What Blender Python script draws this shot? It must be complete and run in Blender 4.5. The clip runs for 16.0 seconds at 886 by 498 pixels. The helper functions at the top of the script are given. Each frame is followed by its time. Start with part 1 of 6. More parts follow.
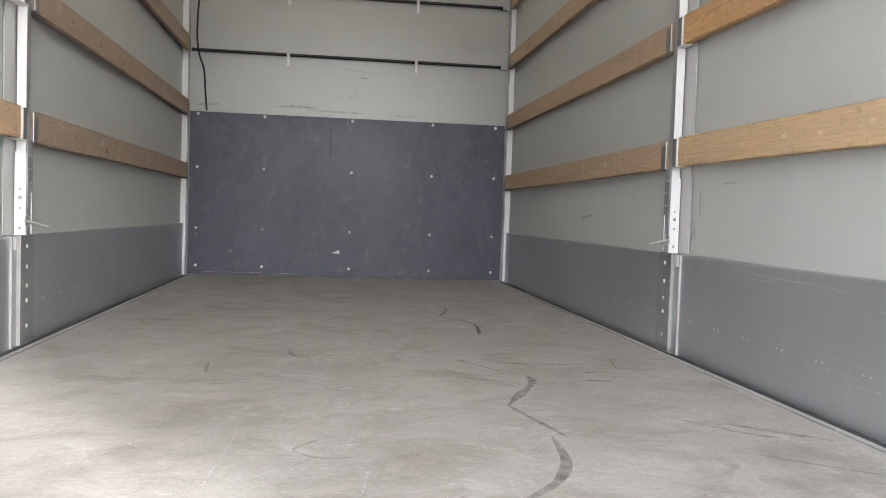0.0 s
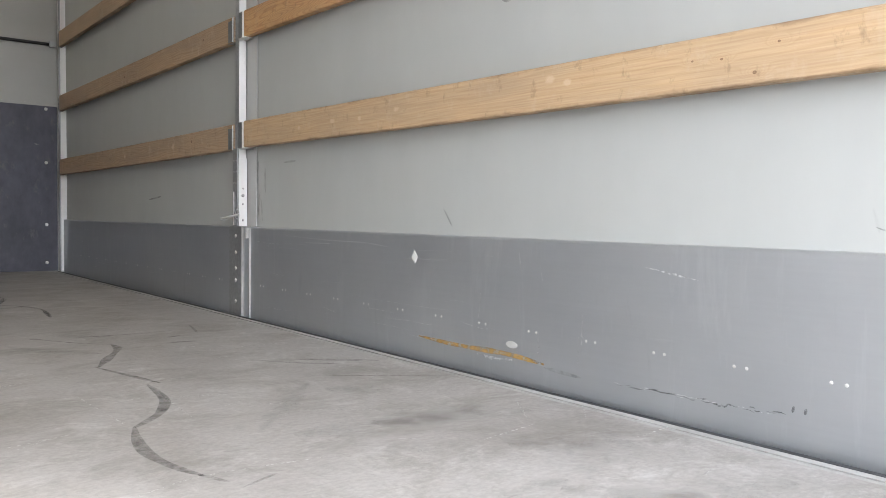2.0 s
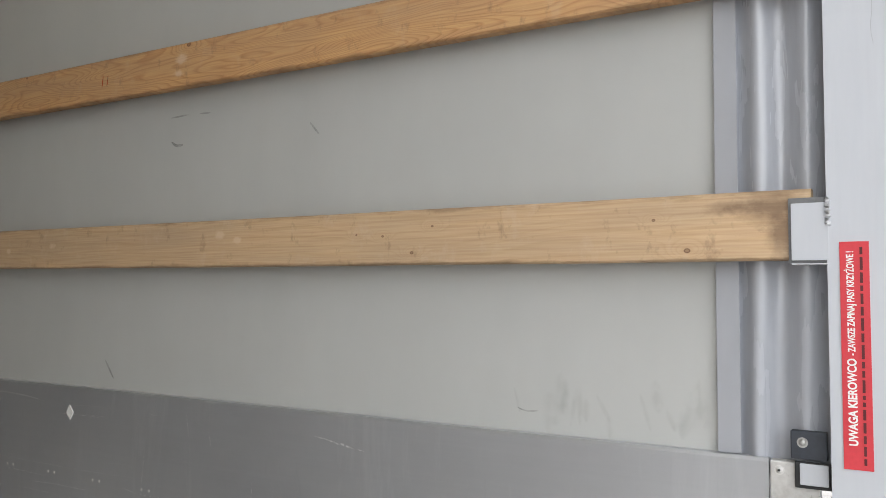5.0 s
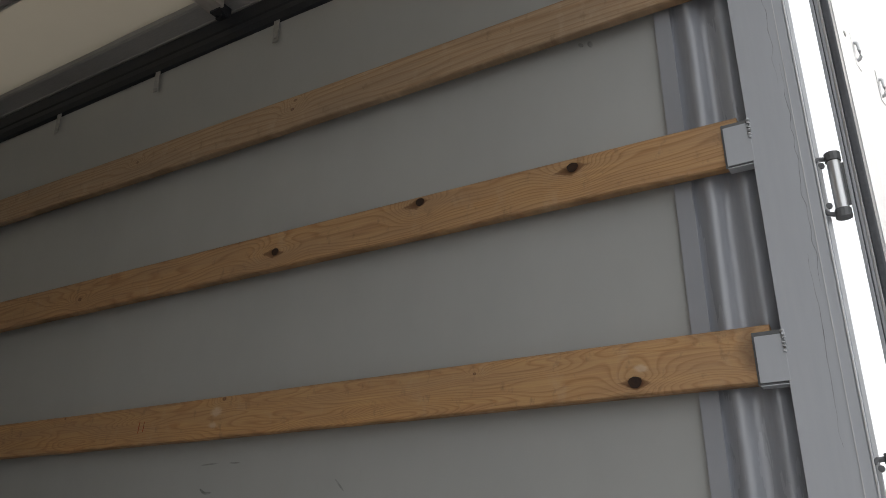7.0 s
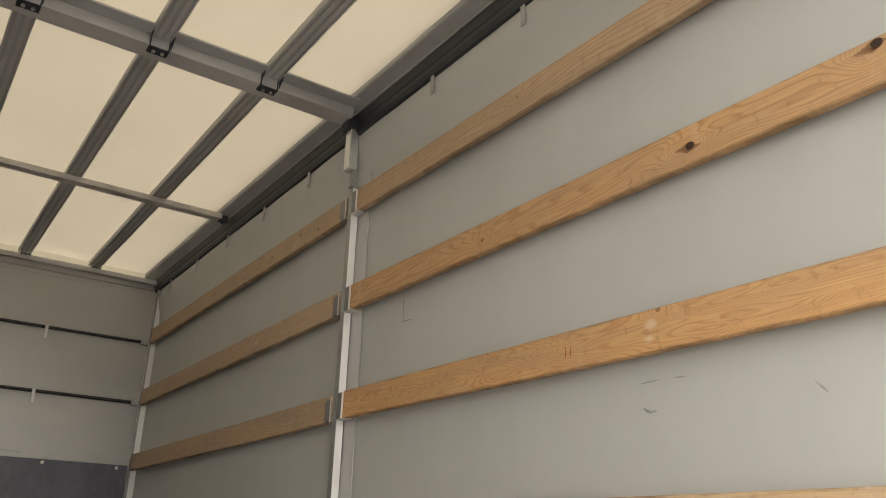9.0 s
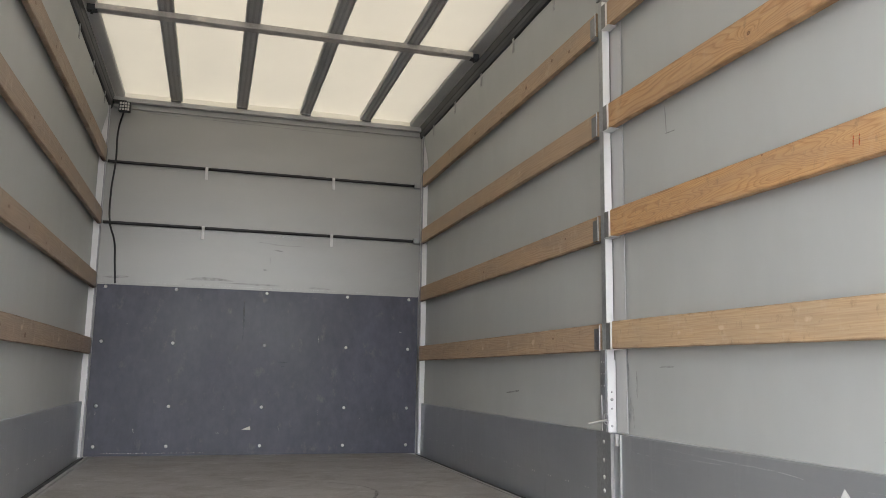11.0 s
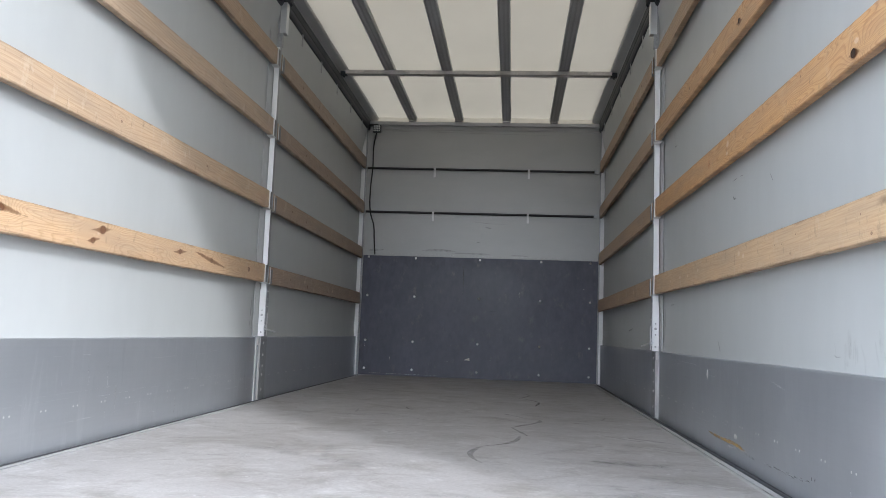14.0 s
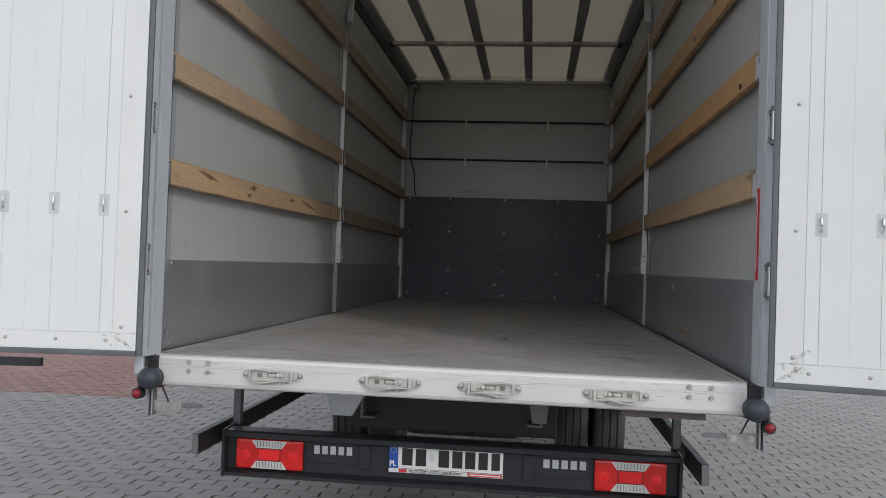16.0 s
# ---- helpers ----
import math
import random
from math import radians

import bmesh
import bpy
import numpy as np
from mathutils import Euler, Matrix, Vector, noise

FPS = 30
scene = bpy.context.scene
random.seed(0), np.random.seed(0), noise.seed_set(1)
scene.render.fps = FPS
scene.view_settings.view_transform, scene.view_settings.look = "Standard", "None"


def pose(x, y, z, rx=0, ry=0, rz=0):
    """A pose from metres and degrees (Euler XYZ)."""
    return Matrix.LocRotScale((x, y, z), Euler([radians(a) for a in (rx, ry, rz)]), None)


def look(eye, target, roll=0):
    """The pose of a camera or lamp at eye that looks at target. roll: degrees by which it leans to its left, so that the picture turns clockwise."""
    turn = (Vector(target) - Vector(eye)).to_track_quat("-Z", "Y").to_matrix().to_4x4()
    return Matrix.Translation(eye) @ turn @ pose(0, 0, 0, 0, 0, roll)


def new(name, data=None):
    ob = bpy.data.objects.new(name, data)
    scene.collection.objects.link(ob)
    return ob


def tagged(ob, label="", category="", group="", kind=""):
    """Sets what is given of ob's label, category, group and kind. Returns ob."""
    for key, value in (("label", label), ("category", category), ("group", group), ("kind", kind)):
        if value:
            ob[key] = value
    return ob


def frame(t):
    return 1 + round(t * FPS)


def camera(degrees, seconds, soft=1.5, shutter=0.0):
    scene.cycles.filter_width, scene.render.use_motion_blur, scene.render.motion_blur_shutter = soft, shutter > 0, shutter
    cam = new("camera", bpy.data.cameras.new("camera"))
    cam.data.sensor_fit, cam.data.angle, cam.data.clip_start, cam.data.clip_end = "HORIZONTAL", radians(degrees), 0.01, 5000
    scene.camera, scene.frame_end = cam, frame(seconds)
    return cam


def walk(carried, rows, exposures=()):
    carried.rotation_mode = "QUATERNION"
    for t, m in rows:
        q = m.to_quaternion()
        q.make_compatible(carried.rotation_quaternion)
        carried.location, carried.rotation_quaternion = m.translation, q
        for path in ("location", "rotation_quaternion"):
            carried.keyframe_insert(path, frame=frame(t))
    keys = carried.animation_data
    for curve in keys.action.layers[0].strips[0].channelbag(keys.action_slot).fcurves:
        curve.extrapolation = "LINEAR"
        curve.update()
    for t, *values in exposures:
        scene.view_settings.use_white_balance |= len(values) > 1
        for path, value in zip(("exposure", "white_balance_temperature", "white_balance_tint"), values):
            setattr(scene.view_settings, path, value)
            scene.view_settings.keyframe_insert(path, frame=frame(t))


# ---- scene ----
cam = camera(57.9, 16.0, 0.75)
PATH = [
    (0, (-0.117, 0.247, 0.519), (0.155, 2.226, 0.432), 1.9),
    (0.5, (-0.313, 0.16, 0.527), (0.23, 2.084, 0.46), 1.6),
    (1, (-0.369, 0.075, 0.522), (0.423, 1.911, 0.472), 1.3),
    (1.5, (-0.327, 0.03, 0.489), (0.656, 1.771, 0.421), 1.0),
    (2, (-0.278, -0.024, 0.447), (0.966, 1.54, 0.366), 0.7),
    (2.5, (-0.209, -0.073, 0.434), (1.249, 1.294, 0.353), 0.4),
    (3, (-0.173, -0.089, 0.44), (1.429, 1.105, 0.343), -0.1),
    (3.2, (-0.171, -0.091, 0.445), (1.471, 1.045, 0.343), -0.1),
    (5.3, (-0.192, -0.064, 0.692), (1.519, 0.954, 0.883), 0.3),
    (5.5, (-0.202, -0.064, 0.723), (1.506, 0.946, 0.971), 0.3),
    (6, (-0.245, -0.084, 0.802), (1.432, 0.901, 1.271), 0.3),
    (6.5, (-0.316, -0.108, 0.851), (1.306, 0.84, 1.536), 0.1),
    (7, (-0.409, -0.137, 0.842), (1.183, 0.814, 1.591), 0.0),
    (7.5, (-0.452, -0.121, 0.824), (1.055, 0.902, 1.649), 0.3),
    (8, (-0.431, -0.051, 0.801), (0.902, 1.187, 1.632), 0.5),
    (8.5, (-0.423, 0.064, 0.762), (0.799, 1.44, 1.544), 0.1),
    (9, (-0.383, 0.23, 0.691), (0.68, 1.768, 1.402), 1.6),
    (9.5, (-0.349, 0.367, 0.653), (0.652, 2.015, 1.186), 2.0),
    (10, (-0.415, 0.42, 0.644), (0.484, 2.163, 1.037), 1.4),
    (12.3, (-0.114, -0.422, 0.537), (-0.007, 1.551, 0.844), 1.7),
    (12.5, (-0.03, -0.544, 0.521), (0.034, 1.43, 0.832), 1.7),
    (13, (0.131, -0.9, 0.514), (0.045, 1.078, 0.797), 1.9),
    (13.5, (0.248, -1.303, 0.47), (0.086, 0.674, 0.72), 2.1),
    (14, (0.361, -1.701, 0.46), (0.183, 0.28, 0.667), 2.1),
    (14.5, (0.347, -2.038, 0.431), (0.15, -0.056, 0.611), 2.1),
    (15, (0.279, -2.438, 0.426), (0.073, -0.455, 0.575), 2.1),
    (15.5, (0.348, -2.832, 0.412), (0.134, -0.845, 0.475), 2.1),
    (16, (0.359, -3.135, 0.408), (0.136, -1.148, 0.448), 2.0),
]
EXPOSURES = [(0.0, 2.75, 6500, 10), (1.0, 2.88, 6450, 10), (1.5, 2.74, 6450, 10), (2.5, 2.18, 6450, 10), (3.0, 1.98, 6500, 10), (5.5, 1.50, 6850, 10), (6.0, 1.46, 6850, 10), (7.0, 0.2, 6800, 10),
             (7.5, 0.3, 7100, 10), (8.0, 0.93, 8050, 10), (8.5, 1.67, 7950, 10), (9.0, 2.12, 7600, 10), (9.5, 2.33, 7150, 10), (10.0, 2.55, 6850, 10), (12.5, 2.52, 6150, 10), (14.0, 1.86, 5900, 10),
             (14.5, 1.35, 5850, 10), (15.0, 0.20, 6200, 10), (15.5, -0.10, 6350, 10), (16.0, -0.08, 6450, 10)]
walk(cam, [(t, look(eye, target, roll)) for t, eye, target, roll in PATH], EXPOSURES)

# ---- light ----
SUN_FROM = Vector((0.80, -1.0, 0.72)).normalized()      # hazy sun from behind, on the offside
world = bpy.data.worlds.new("sky")
scene.world = world
world.use_nodes = True
wt = world.node_tree
sky = wt.nodes.new("ShaderNodeTexSky")
sky.sky_type, sky.sun_disc = "NISHITA", False
sky.sun_elevation = math.asin(SUN_FROM.z)
sky.sun_rotation = math.atan2(SUN_FROM.x, SUN_FROM.y)
sky.dust_density, sky.air_density = 5.0, 1.0
soften = wt.nodes.new("ShaderNodeHueSaturation")
soften.inputs["Saturation"].default_value = 0.3
wt.links.new(sky.outputs["Color"], soften.inputs["Color"])
cloud = wt.nodes.new("ShaderNodeMix")                      # thin even overcast over the clear sky
cloud.data_type = "RGBA"
cloud.inputs[0].default_value = 0.82
cloud.inputs[7].default_value = (7.6, 7.9, 8.4, 1)
wt.links.new(soften.outputs["Color"], cloud.inputs[6])
wt.links.new(cloud.outputs[2], wt.nodes["Background"].inputs["Color"])
wt.nodes["Background"].inputs["Strength"].default_value = 0.15

sun = new("sun", bpy.data.lights.new("sun", "SUN"))
sun.data.energy, sun.data.angle, sun.data.color = 0.66, radians(4), (1.0, 0.975, 0.94)
sun.matrix_world = look(SUN_FROM * 30, (0, 0, 0))


# ---- materials ----
def shader(name):
    m = bpy.data.materials.new(name)
    m.use_nodes = True
    return m, m.node_tree, m.node_tree.nodes["Principled BSDF"]


def node(t, kind, **inputs):
    n = t.nodes.new(kind)
    for key, value in inputs.items():
        n.inputs[key.replace("_", " ")].default_value = value
    return n


def maths(t, op, a, b=None, c=None):
    n = t.nodes.new("ShaderNodeMath")
    n.operation = op
    for k, v in enumerate((a, b, c)):
        if v is None:
            continue
        if isinstance(v, (int, float)):
            n.inputs[k].default_value = v
        else:
            t.links.new(v, n.inputs[k])
    return n.outputs[0]


def stretched(t, scale, source="Object"):
    c = t.nodes.new("ShaderNodeTexCoord")
    mp = t.nodes.new("ShaderNodeMapping")
    mp.inputs["Scale"].default_value = scale
    t.links.new(c.outputs[source], mp.inputs["Vector"])
    return mp.outputs["Vector"]


def noisy(t, scale, size, detail=4.0, rough=0.6, distort=0.0):
    n = node(t, "ShaderNodeTexNoise", Scale=size, Detail=detail, Roughness=rough, Distortion=distort)
    t.links.new(stretched(t, scale), n.inputs["Vector"])
    return n.outputs["Fac"]


def ramp(t, fac, stops):
    r = t.nodes.new("ShaderNodeValToRGB")
    els = r.color_ramp.elements
    while len(els) < len(stops):
        els.new(0.5)
    for e, (p, v) in zip(els, stops):
        e.position = p
        e.color = (*v, 1) if isinstance(v, tuple) else (v, v, v, 1)
    t.links.new(fac, r.inputs["Fac"])
    return r.outputs["Color"]


def blend(t, fac, a, b, kind="MIX"):
    n = t.nodes.new("ShaderNodeMix")
    n.data_type, n.blend_type = "RGBA", kind
    for sock, v in ((n.inputs[0], fac), (n.inputs[6], a), (n.inputs[7], b)):
        if isinstance(v, (int, float)):
            sock.default_value = v
        elif isinstance(v, tuple):
            sock.default_value = (*v, 1)
        else:
            t.links.new(v, sock)
    return n.outputs[2]


def bump(t, p, height, strength, distance=0.002):
    b = node(t, "ShaderNodeBump", Strength=strength, Distance=distance)
    t.links.new(height, b.inputs["Height"])
    t.links.new(b.outputs["Normal"], p.inputs["Normal"])


def surface(name, base, rough=0.5, metal=0.0, vary=0.12, big=(1, 1, 1), fine=(1, 1, 1), big_size=1.5, fine_size=60.0, relief=0.1, grime=None, grime_at=0.62, grain=None):
    """A plain painted, plastic or metal surface with large stains and fine grain."""
    m, t, p = shader(name)
    a, b = noisy(t, big, big_size, 5), noisy(t, fine, fine_size, 3)
    lo, hi = tuple(max(0, c * (1 - vary)) for c in base), tuple(min(1, c * (1 + vary)) for c in base)
    col = blend(t, ramp(t, a, [(0.3, 0.0), (0.7, 1.0)]), lo, hi)
    col = blend(t, 0.5 * vary + 0.05 if grain is None else grain, col, ramp(t, b, [(0.25, 0.0), (0.75, 1.0)]), "OVERLAY")
    if grime:
        g = noisy(t, fine, big_size * 4, 8, 0.7)
        col = blend(t, ramp(t, g, [(grime_at, 0.0), (grime_at + 0.12, 0.8)]), col, grime)
    t.links.new(col, p.inputs["Base Color"])
    r = ramp(t, a, [(0.3, max(0, rough - 0.08)), (0.7, min(1, rough + 0.08))])
    t.links.new(r, p.inputs["Roughness"])
    p.inputs["Metallic"].default_value = metal
    bump(t, p, b, relief)
    return m


def wood(name, light, dark, knots=(), shift=0.0, lines=95.0, wear=0.3, spikes=(), swirl=7.0, pale=(), stains=()):
    """Sawn pine: growth rings drawn out along y, bent round knots given as (y, z, size); spikes are long cut knots (y, z, length, height, slope)."""
    m, t, p = shader(name)
    c = t.nodes.new("ShaderNodeTexCoord")
    sep = t.nodes.new("ShaderNodeSeparateXYZ")
    t.links.new(c.outputs["Object"], sep.inputs[0])
    y, z = sep.outputs["Y"], sep.outputs["Z"]
    warp = node(t, "ShaderNodeTexNoise", Scale=1.0, Detail=2.0, Roughness=0.5)
    mp = t.nodes.new("ShaderNodeMapping")
    mp.inputs["Scale"].default_value, mp.inputs["Location"].default_value = (1, 1.3, 9), (shift, shift * 1.7, shift * 0.6)
    t.links.new(c.outputs["Object"], mp.inputs["Vector"])
    t.links.new(mp.outputs["Vector"], warp.inputs["Vector"])
    v = maths(t, "MULTIPLY_ADD", warp.outputs["Fac"], swirl, maths(t, "MULTIPLY", z, lines))
    spot = None
    for ky, kz, size in knots:
        dy = maths(t, "MULTIPLY", maths(t, "SUBTRACT", y, ky), 1 / (size * 3.2))
        dz = maths(t, "MULTIPLY", maths(t, "SUBTRACT", z, kz), 1 / (size * 1.5))
        d2 = maths(t, "ADD", maths(t, "MULTIPLY", dy, dy), maths(t, "MULTIPLY", dz, dz))
        hill = maths(t, "EXPONENT", maths(t, "MULTIPLY", d2, -1.0))
        v = maths(t, "MULTIPLY_ADD", hill, 4.5, v)
        ey = maths(t, "MULTIPLY", maths(t, "SUBTRACT", y, ky), 1 / (size * 0.55))
        ez = maths(t, "MULTIPLY", maths(t, "SUBTRACT", z, kz), 1 / (size * 0.42))
        e2 = maths(t, "ADD", maths(t, "MULTIPLY", ey, ey), maths(t, "MULTIPLY", ez, ez))
        core = maths(t, "EXPONENT", maths(t, "MULTIPLY", e2, -1.0))
        spot = core if spot is None else maths(t, "MAXIMUM", spot, core)
    ragged = maths(t, "SUBTRACT", noisy(t, (1, 40, 60), 1.0, 5, 0.65), 0.5)
    streak = None
    for ky, kz, length, height, slope in spikes:
        dy = maths(t, "MULTIPLY", maths(t, "SUBTRACT", y, ky), 1 / length)
        lift = maths(t, "MULTIPLY_ADD", maths(t, "SUBTRACT", y, ky), -slope, maths(t, "SUBTRACT", z, kz))
        dz = maths(t, "MULTIPLY", lift, 1 / height)
        fall = maths(t, "ADD", maths(t, "ABSOLUTE", dy), maths(t, "ABSOLUTE", dz))
        f = maths(t, "MULTIPLY_ADD", ragged, 0.9, maths(t, "SUBTRACT", 1.0, fall))
        streak = f if streak is None else maths(t, "MAXIMUM", streak, f)
        v = maths(t, "MULTIPLY_ADD", maths(t, "EXPONENT", maths(t, "MULTIPLY", maths(t, "ADD", maths(t, "MULTIPLY", dy, dy), maths(t, "MULTIPLY", dz, maths(t, "MULTIPLY", dz, 0.12))), -0.8)), 3.0, v)
    ring = maths(t, "FRACT", v)
    col = blend(t, ramp(t, ring, [(0.0, 0.05), (0.5, 0.15), (0.84, 1.0), (1.0, 0.1)]), light, dark)
    fib = noisy(t, (1, 6, 260), 1.0, 3)
    col = blend(t, 0.22, col, ramp(t, fib, [(0.3, 0.15), (0.7, 0.85)]), "OVERLAY")
    big = noisy(t, (1, 1.1, 6), 1.6, 4)
    col = blend(t, ramp(t, big, [(0.3, 0.0), (0.7, 0.45)]), col, tuple(min(1, 0.35 * x + 0.12) for x in light))
    worn = noisy(t, (1, 14, 9), 1.0, 6, 0.7)
    col = blend(t, ramp(t, worn, [(0.56, 0.0), (0.72, wear)]), col, (0.64, 0.53, 0.40))
    dirt = noisy(t, (1, 30, 20), 1.0, 6, 0.7)
    col = blend(t, ramp(t, dirt, [(0.58, 0.0), (0.76, 0.55)]), col, (0.16, 0.10, 0.06))
    if streak is not None:
        col = blend(t, ramp(t, streak, [(0.05, 0.0), (0.30, 0.72), (0.75, 0.9)]), col, (0.17, 0.075, 0.03))
    for ky, kz, size in pale:
        dy = maths(t, "MULTIPLY", maths(t, "SUBTRACT", y, ky), 1 / size)
        dz = maths(t, "MULTIPLY", maths(t, "SUBTRACT", z, kz), 1.6 / size)
        e2 = maths(t, "ADD", maths(t, "MULTIPLY", dy, dy), maths(t, "MULTIPLY", dz, dz))
        f = maths(t, "MULTIPLY_ADD", ragged, 1.2, maths(t, "EXPONENT", maths(t, "MULTIPLY", e2, -1.0)))
        col = blend(t, ramp(t, f, [(0.45, 0.0), (0.9, 0.6)]), col, (0.72, 0.58, 0.42))
    for ky, kz, ly, lz in stains:
        dy = maths(t, "MULTIPLY", maths(t, "SUBTRACT", y, ky), 1 / ly)
        dz = maths(t, "MULTIPLY", maths(t, "SUBTRACT", z, kz), 1 / lz)
        e2 = maths(t, "ADD", maths(t, "MULTIPLY", dy, dy), maths(t, "MULTIPLY", dz, dz))
        f = maths(t, "MULTIPLY_ADD", maths(t, "SUBTRACT", noisy(t, (1, 18, 26), 1.0, 6, 0.7), 0.5), 1.3, maths(t, "EXPONENT", maths(t, "MULTIPLY", e2, -1.0)))
        col = blend(t, ramp(t, f, [(0.25, 0.0), (0.95, 0.72)]), col, (0.17, 0.105, 0.065))
    if spot is not None:
        col = blend(t, ramp(t, maths(t, "MULTIPLY_ADD", ragged, 0.35, spot), [(0.25, 0.0), (0.55, 0.9), (0.8, 0.55)]), col, (0.12, 0.044, 0.018))
    uv = t.nodes.new("ShaderNodeTexCoord")
    across = t.nodes.new("ShaderNodeSeparateXYZ")
    t.links.new(uv.outputs["UV"], across.inputs[0])
    rim = maths(t, "ABSOLUTE", maths(t, "SUBTRACT", across.outputs["Y"], 0.5))
    rim = maths(t, "MULTIPLY_ADD", maths(t, "SUBTRACT", noisy(t, (1, 7, 30), 1.0, 6, 0.7), 0.5), 0.32, rim)
    col = blend(t, ramp(t, rim, [(0.44, 0.0), (0.54, 0.62)]), col, (0.13, 0.075, 0.035))
    t.links.new(col, p.inputs["Base Color"])
    p.inputs["Roughness"].default_value = 0.55
    bump(t, p, maths(t, "ADD", ring, fib), 0.12, 0.001)
    return m


def deck(name):
    """Worn grey phenolic plywood, rubbed pale, stained in blotches and scratched both ways."""
    m, t, p = shader(name)
    cloud = noisy(t, (1, 0.8, 1), 1.3, 6, 0.62)
    patch = noisy(t, (1.3, 1.6, 1), 1.9, 8, 0.68, 0.5)
    rub = noisy(t, (2.0, 2.4, 1), 2.8, 9, 0.74, 0.8)
    fine = noisy(t, (1, 1.3, 1), 70, 5, 0.72)
    col = blend(t, ramp(t, cloud, [(0.3, 0.0), (0.7, 1.0)]), (0.318, 0.298, 0.284), (0.415, 0.395, 0.383))
    col = blend(t, ramp(t, patch, [(0.38, 0.0), (0.68, 0.75)]), col, (0.458, 0.441, 0.430))
    col = blend(t, ramp(t, rub, [(0.54, 0.0), (0.68, 0.62)]), col, (0.60, 0.588, 0.578))
    dirt = noisy(t, (1.5, 1.9, 1), 2.2, 9, 0.72, 0.6)
    col = blend(t, ramp(t, dirt, [(0.48, 0.0), (0.66, 0.66)]), col, (0.205, 0.182, 0.155))
    mottle = noisy(t, (1, 1.25, 1), 9, 9, 0.76, 0.7)
    col = blend(t, ramp(t, mottle, [(0.52, 0.0), (0.66, 0.36)]), col, (0.215, 0.198, 0.178))
    col = blend(t, ramp(t, mottle, [(0.32, 0.34), (0.44, 0.0)]), col, (0.58, 0.568, 0.555))
    for scale, size in (((6, 22, 1), 1.3), ((20, 5, 1), 1.2)):
        scratch = noisy(t, scale, size, 5, 0.6, 0.9)
        col = blend(t, ramp(t, scratch, [(0.66, 0.0), (0.73, 0.24)]), col, (0.60, 0.58, 0.55))
        col = blend(t, ramp(t, scratch, [(0.26, 0.08), (0.34, 0.0)]), col, (0.20, 0.185, 0.165))
    col = blend(t, 0.2, col, ramp(t, fine, [(0.3, 0.1), (0.7, 0.9)]), "OVERLAY")
    t.links.new(col, p.inputs["Base Color"])
    t.links.new(ramp(t, patch, [(0.3, 0.34), (0.7, 0.50)]), p.inputs["Roughness"])
    p.inputs["Specular IOR Level"].default_value = 0.6
    bump(t, p, maths(t, "ADD", fine, rub), 0.15, 0.0012)
    return m


def drop_board_metal(name):
    """Grey anodised sheet: drawn lengthwise, hazed in patches, wiped and rubbed."""
    m, t, p = shader(name)
    drawn = noisy(t, (1, 0.7, 60), 1.6, 4, 0.6)
    haze = noisy(t, (1, 1.1, 2.0), 1.4, 6, 0.62, 0.3)
    wipe = noisy(t, (1, 11, 1.6), 1.0, 6, 0.68, 0.4)
    drag = noisy(t, (1, 1.6, 34), 1.1, 6, 0.66, 0.3)
    col = blend(t, ramp(t, haze, [(0.3, 0.0), (0.7, 1.0)]), (0.448, 0.467, 0.496), (0.520, 0.538, 0.562))
    col = blend(t, 0.02, col, ramp(t, drawn, [(0.3, 0.15), (0.7, 0.85)]), "OVERLAY")
    col = blend(t, ramp(t, wipe, [(0.54, 0.0), (0.72, 0.48)]), col, (0.64, 0.655, 0.672))
    col = blend(t, ramp(t, drag, [(0.70, 0.0), (0.76, 0.22)]), col, (0.66, 0.675, 0.69))
    col = blend(t, ramp(t, wipe, [(0.26, 0.28), (0.38, 0.0)]), col, (0.30, 0.325, 0.355))
    t.links.new(col, p.inputs["Base Color"])
    t.links.new(maths(t, "ADD", ramp(t, haze, [(0.3, 0.30), (0.7, 0.40)]), ramp(t, wipe, [(0.45, 0.0), (0.7, 0.14)])), p.inputs["Roughness"])
    p.inputs["Metallic"].default_value = 0.65
    bump(t, p, drawn, 0.01, 0.001)
    return m


def canvas(name, base, through_it, share):
    """Coated cloth that lets daylight through."""
    m, t, p = shader(name)
    weave, cloud = noisy(t, (1, 1, 1), 320, 2), noisy(t, (1, 0.6, 1), 1.4, 5)
    col = blend(t, ramp(t, cloud, [(0.3, 0.0), (0.7, 1.0)]), tuple(0.93 * c for c in base), base)
    t.links.new(col, p.inputs["Base Color"])
    p.inputs["Roughness"].default_value = 0.6
    bump(t, p, weave, 0.08, 0.0006)
    lit = node(t, "ShaderNodeBsdfTranslucent")
    t.links.new(blend(t, ramp(t, cloud, [(0.3, 0.0), (0.7, 1.0)]), tuple(0.9 * c for c in through_it), through_it), lit.inputs["Color"])
    mix = node(t, "ShaderNodeMixShader", Fac=share)
    t.links.new(p.outputs[0], mix.inputs[1])
    t.links.new(lit.outputs[0], mix.inputs[2])
    t.links.new(mix.outputs[0], t.nodes["Material Output"].inputs["Surface"])
    return m


